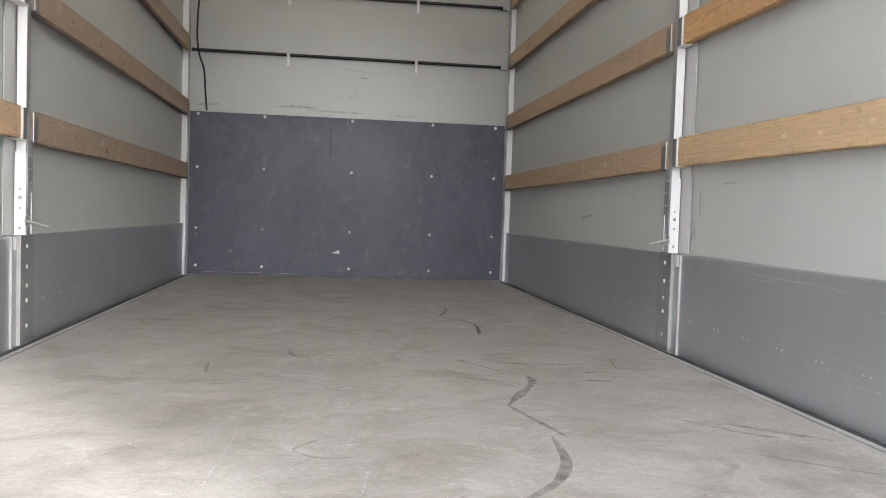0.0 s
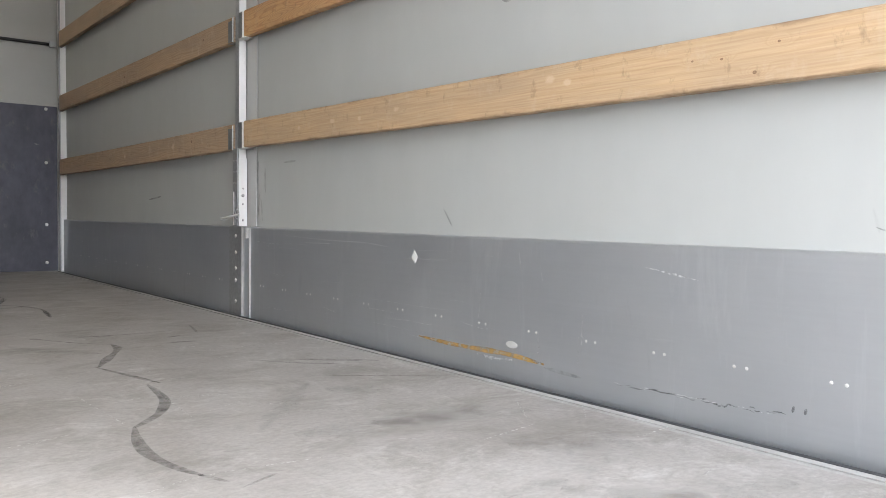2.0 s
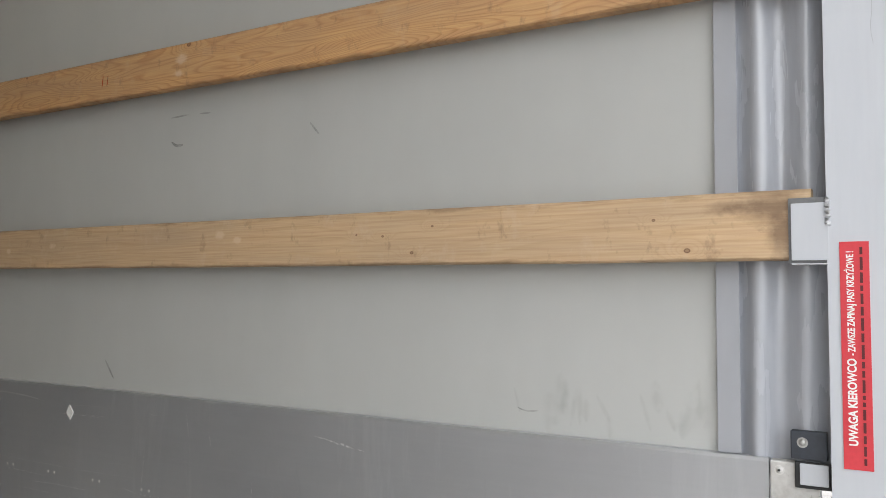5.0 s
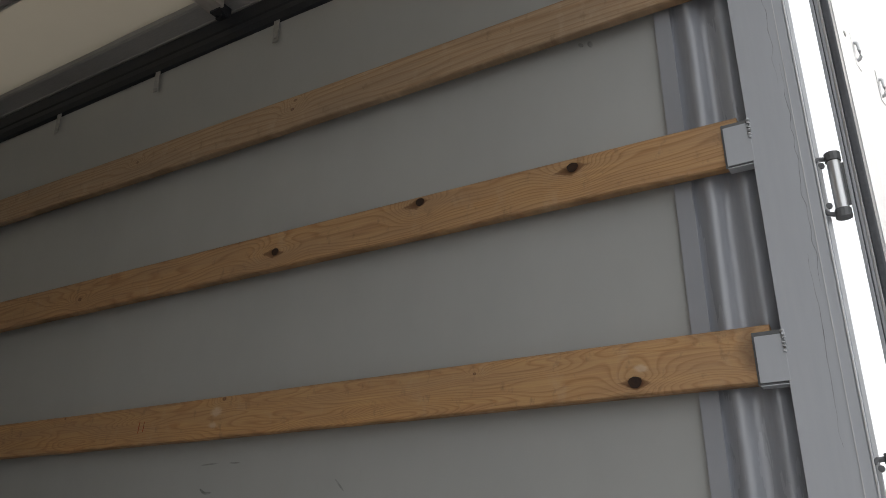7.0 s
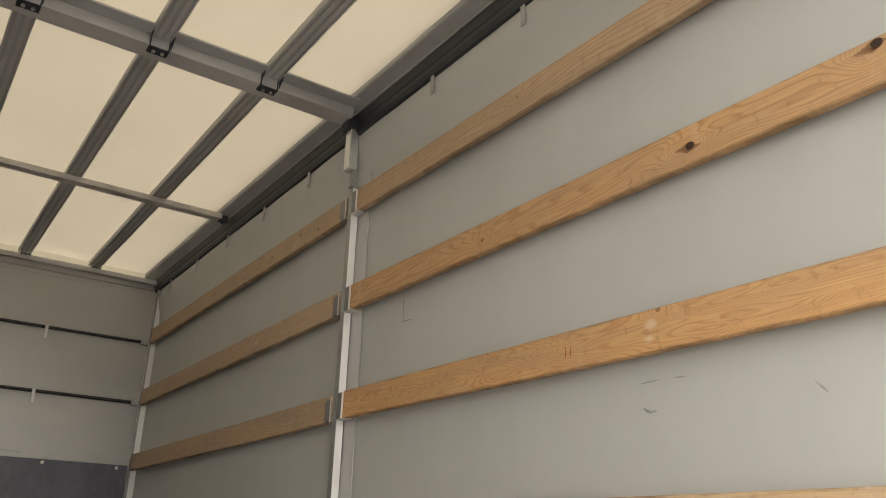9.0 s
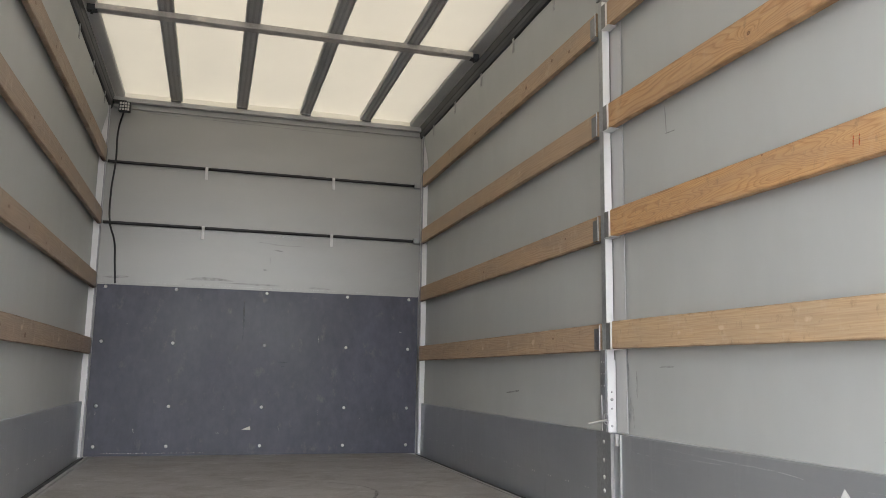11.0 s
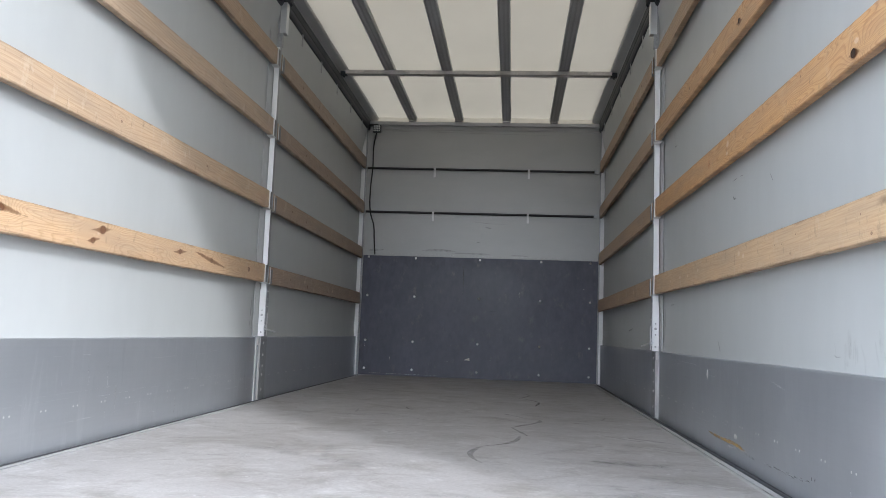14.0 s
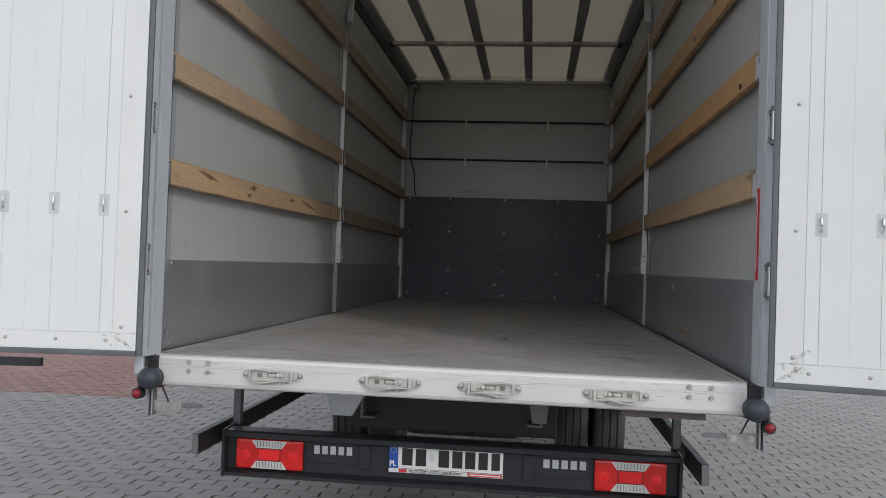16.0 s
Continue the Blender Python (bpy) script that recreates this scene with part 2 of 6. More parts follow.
def smear(name, base, low=0.5, high=0.66, size=60.0, most=0.9, rough=0.6, soft=0.3, metal=0.0, crisp=False):
    """A thin broken film (rubber, paint, dirt) that shows what lies under it."""
    m, t, p = shader(name)
    p.inputs["Base Color"].default_value = (*base, 1)
    p.inputs["Roughness"].default_value = rough
    p.inputs["Metallic"].default_value = metal
    n = noisy(t, (1, 1, 1), size, 6, 0.7)
    uv, across = t.nodes.new("ShaderNodeTexCoord"), t.nodes.new("ShaderNodeSeparateXYZ")
    t.links.new(uv.outputs["UV"], across.inputs[0])
    off = maths(t, "ABSOLUTE", maths(t, "MULTIPLY_ADD", across.outputs["Y"], 2.0, -1.0))
    rim = maths(t, "SUBTRACT", 1.0, maths(t, "POWER", off, 1.0 + 5.0 * (1.0 - soft)))
    if crisp:
        film = ramp(t, maths(t, "MULTIPLY_ADD", rim, 0.25, n), [(low + 0.25, 0.0), (high + 0.25, 1.0)])
    else:
        film = maths(t, "MULTIPLY", ramp(t, n, [(low - 0.12, 0.0), (high - 0.05, most)]), ramp(t, rim, [(0.0, 0.0), (0.25 + 0.65 * soft, 1.0)]))
    clear = node(t, "ShaderNodeBsdfTransparent")
    mix = t.nodes.new("ShaderNodeMixShader")
    t.links.new(film, mix.inputs["Fac"])
    t.links.new(clear.outputs[0], mix.inputs[1])
    t.links.new(p.outputs[0], mix.inputs[2])
    t.links.new(mix.outputs[0], t.nodes["Material Output"].inputs["Surface"])
    return m


def blocks(name, base):
    """Concrete paving; each block has its own shade."""
    m, t, p = shader(name)
    info, isle = t.nodes.new("ShaderNodeObjectInfo"), t.nodes.new("ShaderNodeNewGeometry")
    r = maths(t, "FRACT", maths(t, "ADD", info.outputs["Random"], isle.outputs["Random Per Island"]))
    grain, cloud = noisy(t, (1, 1, 1), 140, 4, 0.7), noisy(t, (1, 1, 1), 0.7, 5)
    col = blend(t, r, tuple(0.9 * c for c in base), tuple(1.08 * c for c in base))
    col = blend(t, ramp(t, cloud, [(0.3, 0.0), (0.7, 0.5)]), col, tuple(0.7 * c for c in base))
    col = blend(t, 0.35, col, ramp(t, grain, [(0.3, 0.1), (0.7, 0.9)]), "OVERLAY")
    t.links.new(col, p.inputs["Base Color"])
    p.inputs["Roughness"].default_value = 0.85
    bump(t, p, grain, 0.3, 0.002)
    return m


DECK = deck("worn_deck")
TARP = surface("grey_tarpaulin", (0.495, 0.508, 0.498), 0.45, 0, 0.05, (1, 0.5, 0.9), (1, 2.2, 0.8), 1.1, 3.5, 0.003, (0.36, 0.36, 0.35), 0.72, 0.025)
STRIP = surface("worn_floor_strip", (0.45, 0.445, 0.435), 0.5, 0.2, 0.2, (1, 1, 1), (3, 3, 1), 3.0, 20, 0.03, (0.25, 0.25, 0.24), 0.66)
END_PLATE = surface("rusted_end_plate", (0.55, 0.545, 0.53), 0.5, 0.15, 0.16, (1, 2, 2), (1, 3, 3), 4.0, 30, 0.06, (0.20, 0.18, 0.16), 0.60)
TARP_SHINE = surface("folded_tarpaulin", (0.40, 0.42, 0.46), 0.27, 0, 0.06, (1, 5, 0.6), (1, 14, 1.2), 2.0, 9, 0.03, (0.24, 0.25, 0.28), 0.66, 0.05)
TARP_SHINE.node_tree.nodes["Principled BSDF"].inputs["Specular IOR Level"].default_value = 0.9
TARP_HEM = surface("tarpaulin_hem", (0.36, 0.375, 0.405), 0.36, 0, 0.05, (1, 1, 0.8), (1, 3, 1), 1.4, 8, 0.01, (0.33, 0.34, 0.36), 0.70, 0.03)
SIDE_RAIL = surface("grey_side_rail", (0.39, 0.395, 0.40), 0.42, 0.3, 0.10, (1, 1, 1), (20, 1, 20), 2.0, 24, 0.03, (0.16, 0.16, 0.16), 0.70)
SHOE = surface("dull_steel_shoe", (0.24, 0.24, 0.245), 0.45, 0.5, 0.2, (1, 1, 1), (1, 1, 1), 9, 80, 0.08)
STRINGER = surface("grey_stringer", (0.40, 0.40, 0.395), 0.45, 0.15, 0.10, (1, 1, 1), (20, 1, 20), 2.0, 24, 0.02, (0.18, 0.18, 0.18), 0.68)
DULL_CHANNEL = surface("dull_channel", (0.53, 0.535, 0.53), 0.5, 0.1, 0.05, (1, 1, 0.5), (1, 4, 0.5), 1.5, 8, 0.01, (0.40, 0.40, 0.39), 0.70, 0.03)
WELD = surface("weld_metal", (0.55, 0.56, 0.58), 0.5, 0.3, 0.2, (1, 1, 1), (1, 1, 1), 60, 200, 0.2)
ROOF = canvas("roof_canvas", (0.78, 0.73, 0.62), (0.322, 0.282, 0.216), 0.28)
BOARD = drop_board_metal("anodised_board")
ALU = surface("bright_aluminium", (0.72, 0.73, 0.74), 0.35, 0.85, 0.10, (1, 1, 1), (3, 3, 40), 2.0, 30, 0.06, (0.35, 0.35, 0.35), 0.7)
POST_WHITE = surface("pale_post_face", (0.82, 0.82, 0.81), 0.4, 0.1, 0.06, (1, 1, 0.6), (2, 2, 20), 2.0, 30, 0.05, (0.5, 0.5, 0.49), 0.72)
ALU_WHITE = surface("scuffed_white_aluminium", (0.665, 0.66, 0.645), 0.45, 0.15, 0.07, (0.8, 1, 3), (2, 2, 30), 2.0, 30, 0.05, (0.42, 0.41, 0.38), 0.70)
GALV = surface("galvanised_steel", (0.42, 0.43, 0.44), 0.45, 0.7, 0.18, (1, 1, 1), (1, 1, 1), 6.0, 60, 0.08, (0.2, 0.2, 0.2), 0.66)
ROOF_RAIL = surface("dull_roof_rail", (0.47, 0.47, 0.465), 0.45, 0.2, 0.12, (1, 1, 1), (20, 2, 20), 2.0, 30, 0.05, (0.16, 0.16, 0.16), 0.66)
BOW_WORN = surface("chipped_bow", (0.50, 0.475, 0.45), 0.5, 0.2, 0.2, (3, 1, 1), (1, 3, 3), 2.5, 9, 0.08, (0.72, 0.68, 0.62), 0.55)
POST_GREY = surface("grey_painted_post", (0.52, 0.545, 0.585), 0.40, 0.0, 0.05, (1, 1, 0.4), (6, 6, 0.5), 1.6, 12, 0.01, (0.40, 0.41, 0.43), 0.74, 0.03)
DARK_RAIL = surface("dark_curtain_rail", (0.024, 0.028, 0.036), 0.55, 0.0, 0.2, (1, 1, 1), (1, 1, 1), 3.0, 90, 0.1)
PLY_DARK = surface("dark_faced_plywood", (0.070, 0.071, 0.100), 0.42, 0, 0.28, (1.2, 1, 0.8), (1.5, 1, 0.9), 1.6, 14, 0.03, (0.15, 0.15, 0.16), 0.58)
FRONT = surface("front_lining", (0.41, 0.408, 0.392), 0.36, 0.2, 0.08, (0.6, 1, 1.6), (1, 1, 1), 1.6, 160, 0.05, (0.33, 0.32, 0.30), 0.70)
RUBBER = surface("black_rubber", (0.022, 0.023, 0.025), 0.6, 0, 0.25, (1, 1, 1), (1, 1, 1), 5, 120, 0.15)
BUFFER = surface("buffer_rubber", (0.035, 0.042, 0.055), 0.5, 0, 0.2, (1, 1, 1), (1, 1, 1), 8, 120, 0.12)
BLACK_PLASTIC = surface("bumper_plastic", (0.018, 0.021, 0.025), 0.45, 0, 0.2, (1, 1, 1), (1, 1, 1), 3, 150, 0.08, (0.05, 0.052, 0.055), 0.66)
BLACK_STEEL = surface("black_steel", (0.03, 0.03, 0.032), 0.5, 0.2, 0.25, (1, 1, 1), (1, 1, 1), 5, 90, 0.12, (0.09, 0.08, 0.07), 0.68)
CHASSIS = surface("chassis_grey", (0.16, 0.165, 0.17), 0.55, 0.2, 0.2, (1, 1, 1), (1, 1, 1), 4, 90, 0.12, (0.08, 0.07, 0.06), 0.64)
DOOR_WHITE = surface("white_door_panel", (0.77, 0.78, 0.78), 0.38, 0, 0.03, (1, 1, 1), (1, 1, 1), 1.5, 160, 0.03)
DOOR_TRIM = surface("white_door_trim", (0.76, 0.765, 0.76), 0.4, 0, 0.05, (1, 1, 1), (1, 1, 1), 3.0, 120, 0.04, (0.5, 0.49, 0.45), 0.70)
RIVET = surface("rivet_head", (0.80, 0.80, 0.79), 0.4, 0.4, 0.1, (1, 1, 1), (1, 1, 1), 9, 200, 0.02)
BOLT = surface("bolt_head", (0.46, 0.46, 0.45), 0.4, 0.6, 0.2, (1, 1, 1), (1, 1, 1), 20, 200, 0.05)
STICKER_RED = surface("red_sticker", (0.62, 0.045, 0.06), 0.4, 0, 0.06, (1, 1, 1), (1, 1, 1), 4, 200, 0.02)
SEAL = surface("grey_rubber_seal", (0.12, 0.128, 0.142), 0.5, 0, 0.15, (1, 1, 1), (1, 1, 1), 5, 120, 0.1)
INK_WHITE = surface("white_ink", (0.82, 0.82, 0.80), 0.5, 0, 0.03)
INK_BLACK = surface("black_ink", (0.02, 0.02, 0.022), 0.5, 0, 0.1)
INK_DARK_RED = surface("dark_red_ink", (0.10, 0.012, 0.016), 0.5, 0, 0.1)
EU_BLUE = surface("blue_band", (0.02, 0.09, 0.42), 0.4, 0, 0.05)
PLATE_WHITE = surface("plate_white", (0.78, 0.79, 0.78), 0.35, 0, 0.03)
LETTER_GREY = surface("grey_letters", (0.55, 0.56, 0.57), 0.4, 0.2, 0.05)
FLOOR_SEAL = surface("dark_rubber_seal", (0.055, 0.058, 0.064), 0.55, 0, 0.15, (1, 1, 1), (1, 1, 1), 5, 120, 0.1)
SCUFF = smear("rubber_scuff", (0.08, 0.078, 0.075), 0.40, 0.80, 30, 0.62)
RUB = smear("pale_rub", (0.70, 0.715, 0.735), 0.49, 0.54, 170, 1.0, 0.40, 1.0, 0.6, True)
SMUDGE_PALE = smear("faint_smudge", (0.18, 0.19, 0.165), 0.44, 0.82, 32, 0.14, 0.6, 1.0)
SCRAPE = smear("dark_scrape", (0.13, 0.128, 0.145), 0.42, 0.66, 160, 0.6)
SCUFF_THIN = smear("thin_scuff", (0.12, 0.118, 0.115), 0.46, 0.80, 36, 0.5)
SMUDGE = smear("grey_smudge", (0.15, 0.15, 0.145), 0.48, 0.82, 30, 0.5, 0.6, 0.9)
FLOOR_DIRT = smear("floor_dirt", (0.14, 0.125, 0.105), 0.44, 0.80, 14, 0.24, 0.6, 1.0)
RED_PENCIL = smear("red_pencil", (0.60, 0.10, 0.02), 0.36, 0.55, 120, 0.8)
CHALK = smear("pale_scratch", (0.62, 0.612, 0.60), 0.49, 0.54, 130, 1.0, 0.42, crisp=True)
BRIGHT = smear("bright_scratch", (0.82, 0.835, 0.85), 0.47, 0.52, 130, 1.0, 0.36, 0.5, 0.6, True)
YELLOW = smear("yellow_paint_rub", (0.52, 0.33, 0.11), 0.46, 0.62, 60, 0.85)
CONCRETE = blocks("concrete_blocks", (0.262, 0.255, 0.25))
CONCRETE_RED = blocks("red_blocks", (0.25, 0.15, 0.135))
GROUND = surface("sand_joints", (0.11, 0.108, 0.105), 0.9, 0, 0.2, (1, 1, 1), (1, 1, 1), 0.8, 60, 0.3)
LENS_CLEAR = surface("lamp_face", (0.62, 0.62, 0.60), 0.2, 0, 0.1, (1, 1, 1), (1, 1, 1), 20, 200, 0.05)


def tail_red(name):
    m, t, p = shader(name)
    n = noisy(t, (1, 1, 1), 12, 3)
    t.links.new(blend(t, ramp(t, n, [(0.3, 0.0), (0.7, 1.0)]), (0.55, 0.008, 0.008), (0.75, 0.02, 0.016)), p.inputs["Base Color"])
    p.inputs["Roughness"].default_value, p.inputs["Coat Weight"].default_value = 0.25, 0.35
    w = node(t, "ShaderNodeTexWave", Scale=55.0)
    t.links.new(stretched(t, (1, 1, 1)), w.inputs["Vector"])
    bump(t, p, w.outputs["Fac"], 0.2, 0.001)
    return m


TAIL_RED = tail_red("tail_lamp_red")

GOLD, GOLD_DARK = (0.645, 0.378, 0.168), (0.51, 0.258, 0.10)
PALE, PALE_DARK = (0.61, 0.435, 0.28), (0.525, 0.355, 0.215)


# ---- mesh helpers ----
def box(bm, x0, x1, y0, y1, z0, z1, bevel=0.0, m=None):
    made = bmesh.ops.create_cube(bm, size=1.0)["verts"]
    for v in made:
        v.co = Vector((x0 + (v.co.x + 0.5) * (x1 - x0), y0 + (v.co.y + 0.5) * (y1 - y0), z0 + (v.co.z + 0.5) * (z1 - z0)))
        if m:
            v.co = m @ v.co
    if bevel:
        edges = {e for v in made for e in v.link_edges}
        bmesh.ops.bevel(bm, geom=list(edges), offset=bevel, segments=2, affect="EDGES", profile=0.6)
    return bm


def rod(bm, a, b, r, seg=12, r2=None):
    a, b = Vector(a), Vector(b)
    m = Matrix.Translation((a + b) / 2) @ (b - a).to_track_quat("Z", "Y").to_matrix().to_4x4()
    bmesh.ops.create_cone(bm, cap_ends=True, segments=seg, radius1=r, radius2=r if r2 is None else r2, depth=(b - a).length, matrix=m)
    return bm


def tube(bm, path, r, seg=8, closed=False):
    """One round bar bent along a path."""
    path = [Vector(p) for p in path]
    n, rings = len(path), []
    for k, q in enumerate(path):
        d = (path[(k + 1) % n] - path[k - 1]) if closed else (path[min(k + 1, n - 1)] - path[max(k - 1, 0)])
        turn = d.to_track_quat("Z", "Y").to_matrix()
        rings.append([bm.verts.new(q + turn @ Vector((r * math.cos(a), r * math.sin(a), 0))) for a in [j * math.tau / seg for j in range(seg)]])
    for k in range(n if closed else n - 1):
        p, q = rings[k], rings[(k + 1) % n]
        for j in range(seg):
            bm.faces.new((p[j], p[(j + 1) % seg], q[(j + 1) % seg], q[j]))
    if not closed:
        bm.faces.new(rings[0])
        bm.faces.new(rings[-1])
    return bm


def prism(bm, outline, axis, lo, hi):
    """A closed outline of (u, v) pairs drawn out along an axis from lo to hi."""
    order = {"x": lambda u, v, w: (w, u, v), "y": lambda u, v, w: (u, w, v), "z": lambda u, v, w: (u, v, w)}[axis]
    a = [bm.verts.new(order(u, v, lo)) for u, v in outline]
    b = [bm.verts.new(order(u, v, hi)) for u, v in outline]
    n = len(outline)
    bm.faces.new(a)
    bm.faces.new(b)
    for k in range(n):
        bm.faces.new((a[k], a[(k + 1) % n], b[(k + 1) % n], b[k]))
    return bm


def dome(bm, at, r, normal, flat=0.5, seg=10):
    """A rounded bolt or rivet head."""
    m = Matrix.Translation(at) @ Vector(normal).to_track_quat("Z", "Y").to_matrix().to_4x4() @ Matrix.Diagonal((1, 1, flat, 1))
    bmesh.ops.create_uvsphere(bm, u_segments=seg, v_segments=6, radius=r, matrix=m)
    return bm


def mesh_of(name, bm, material, smooth=False):
    bmesh.ops.recalc_face_normals(bm, faces=bm.faces)
    if smooth:
        for e in bm.edges:
            if len(e.link_faces) == 2 and e.calc_face_angle() > 1.0:
                e.smooth = False
    me = bpy.data.meshes.new(name)
    bm.to_mesh(me)
    bm.free()
    me.materials.append(material)
    if smooth:
        me.polygons.foreach_set("use_smooth", [True] * len(me.polygons))
    return me


def part(name, bm, material, parent, label="", smooth=False):
    ob = new(name, mesh_of(name, bm, material, smooth))
    ob.parent = parent
    ob.matrix_parent_inverse = parent.matrix_world.inverted() if parent else Matrix()
    return tagged(ob, label)


def thing(name, label, category, at=(0, 0, 0), group="", kind=""):
    ob = new(name)
    ob.empty_display_size = 0.1
    ob.matrix_world = Matrix.Translation(at)
    return tagged(ob, label, category, group, kind)


def B():
    return bmesh.new()


def ribbon(points, width, up, lift):
    """A flat band through points, tapered to its ends, lying lift above the plane of its points."""
    bm = B()
    pts = [Vector(p) for p in points]
    fine = []
    for k in range(len(pts) - 1):
        p0, p1, p2, p3 = pts[max(k - 1, 0)], pts[k], pts[k + 1], pts[min(k + 2, len(pts) - 1)]
        for s in range(6):
            u = s / 6
            fine.append(0.5 * (2 * p1 + (p2 - p0) * u + (2 * p0 - 5 * p1 + 4 * p2 - p3) * u * u + (3 * p1 - p0 - 3 * p2 + p3) * u ** 3))
    fine.append(pts[-1])
    up = Vector(up)
    last = None
    n = len(fine)
    lay = bm.loops.layers.uv.new("band")
    for k, q in enumerate(fine):
        d = fine[min(k + 1, n - 1)] - fine[max(k - 1, 0)]
        side = d.cross(up).normalized()
        w = width * (0.25 + 0.75 * min(1, 4 * k / n, 4 * (n - 1 - k) / n + 0.05)) * (0.8 + 0.4 * noise.noise(q * 9))
        pair = (bm.verts.new(q + side * w / 2 + up * lift), bm.verts.new(q - side * w / 2 + up * lift))
        if last:
            face = bm.faces.new((last[0], last[1], pair[1], pair[0]))
            for lp, edge in zip(face.loops, ((k - 1, 0.0), (k - 1, 1.0), (k, 1.0), (k, 0.0))):
                lp[lay].uv = (edge[0] / n, edge[1])
        last = pair
    return bm


def lettering(name, text, size, m, material, parent, label="", wide=1.0):
    """Words as a thin mesh; m puts the baseline's start and turns it."""
    cu = bpy.data.curves.new(name, "FONT")
    cu.body, cu.size, cu.extrude, cu.offset = text, size, 0.0003, 0.03 * size
    tmp = new(name, cu)
    me = bpy.data.meshes.new_from_object(tmp.evaluated_get(bpy.context.evaluated_depsgraph_get()))
    bpy.data.objects.remove(tmp)
    me.transform(m @ Matrix.Diagonal((wide, 1, 1, 1)))
    me.materials.clear()
    me.materials.append(material)
    ob = new(name, me)
    ob.parent = parent
    ob.matrix_parent_inverse = parent.matrix_world.inverted()
    return tagged(ob, label)


# ---- the load box: floor, walls, roof ----
L, HALF, ROOF_Z, GROUND_Z = 6.55, 1.24, 2.74, -1.02
POST_Y, REAR_Y = (3.300, 3.345), 0.12
PLANK_Z = (0.794, 1.268, 1.742, 2.212)
PLANK_REAR_Z = (0.772, 1.236, 1.704, 2.175)

floor = tagged(new("floor", mesh_of("floor", box(B(), -1.27, 1.27, 0.05, L, -0.06, -0.012), CHASSIS)),
               "worn grey plywood load floor with black scuffs", "floor", kind="structure")
for y0, y1 in ((0.055, 2.4543), (2.4550, 4.9543), (4.9550, L - 0.002)):
    part("floor_sheet", box(B(), -1.146, 1.146, y0, y1, -0.012, 0.0), DECK, floor)


def scuff(points, width, material=None, lift=0.0008):
    part("scuff_mark", ribbon([(x, y, 0) for x, y in points], 0.75 * width, (0, 0, 1), lift), material or SCUFF, floor, "black rubber scuff on the floor")


scuff([(0.06, 5.07), (0.25, 4.98), (0.44, 4.80), (0.503, 4.6), (0.49, 4.45), (0.42, 4.25)], 0.022, SCUFF_THIN)
scuff([(0.50, 4.56), (0.47, 4.40), (0.425, 4.26)], 0.03)
scuff([(0.42, 4.25), (0.50, 4.15), (0.557, 3.96), (0.524, 3.66)], 0.028)
scuff([(0.555, 3.9), (0.524, 3.64)], 0.04)
scuff([(0.351, 3.02), (0.442, 2.87), (0.527, 2.78)], 0.018)
scuff([(0.33, 3.06), (0.36, 3.0)], 0.035)
scuff([(0.525, 2.78), (0.514, 2.676), (0.44, 2.52), (0.373, 2.38)], 0.045)
scuff([(0.365, 2.40), (0.41, 2.213), (0.445, 2.07)], 0.026)
scuff([(0.41, 2.07), (0.403, 1.982), (0.385, 1.868), (0.338, 1.762), (0.29, 1.702), (0.25, 1.663)], 0.042)
scuff([(0.252, 1.67), (0.229, 1.585), (0.215, 1.508), (0.212, 1.442), (0.223, 1.356), (0.245, 1.283)], 0.042)
scuff([(0.24, 1.295), (0.268, 1.225)], 0.022, SCUFF_THIN)
scuff([(-0.261, 3.22), (-0.258, 3.15), (-0.225, 3.08), (-0.188, 3.05)], 0.022)
scuff([(-0.188, 3.05), (-0.235, 3.16)], 0.012, SCUFF_THIN)
scuff([(-0.139, 2.623), (-0.11, 2.57), (-0.057, 2.549)], 0.014, SCUFF_THIN)
scuff([(-0.09, 2.09), (-0.15, 2.04), (-0.19, 1.975), (-0.13, 1.92), (-0.06, 1.925)], 0.016, SCUFF_THIN)
scuff([(0.786, 2.85), (0.73, 2.83)], 0.03)
scuff([(0.79, 2.70), (0.70, 2.71)], 0.035)
scuff([(0.916, 3.10), (0.89, 2.99), (0.864, 2.885)], 0.02, SCUFF_THIN)
scuff([(-0.519, 2.984), (-0.499, 2.796)], 0.02, SCUFF_THIN)
scuff([(0.45, 3.0), (0.7, 2.98), (0.82, 3.0)], 0.018, SCUFF_THIN)
scuff([(0.78, 2.25), (0.9, 2.1), (0.98, 2.05)], 0.03, SCUFF_THIN)
scuff([(0.8, 1.95), (1.0, 1.8), (1.12, 1.72)], 0.02, SCUFF_THIN)
scuff([(0.9, 2.18), (1.1, 2.02)], 0.05, SCUFF_THIN)
scuff([(-0.3, 0.42), (-0.1, 0.44), (0.02, 0.4)], 0.02, SCUFF_THIN)
scuff([(-0.75, 1.1), (-0.62, 1.12)], 0.014, SCUFF_THIN)
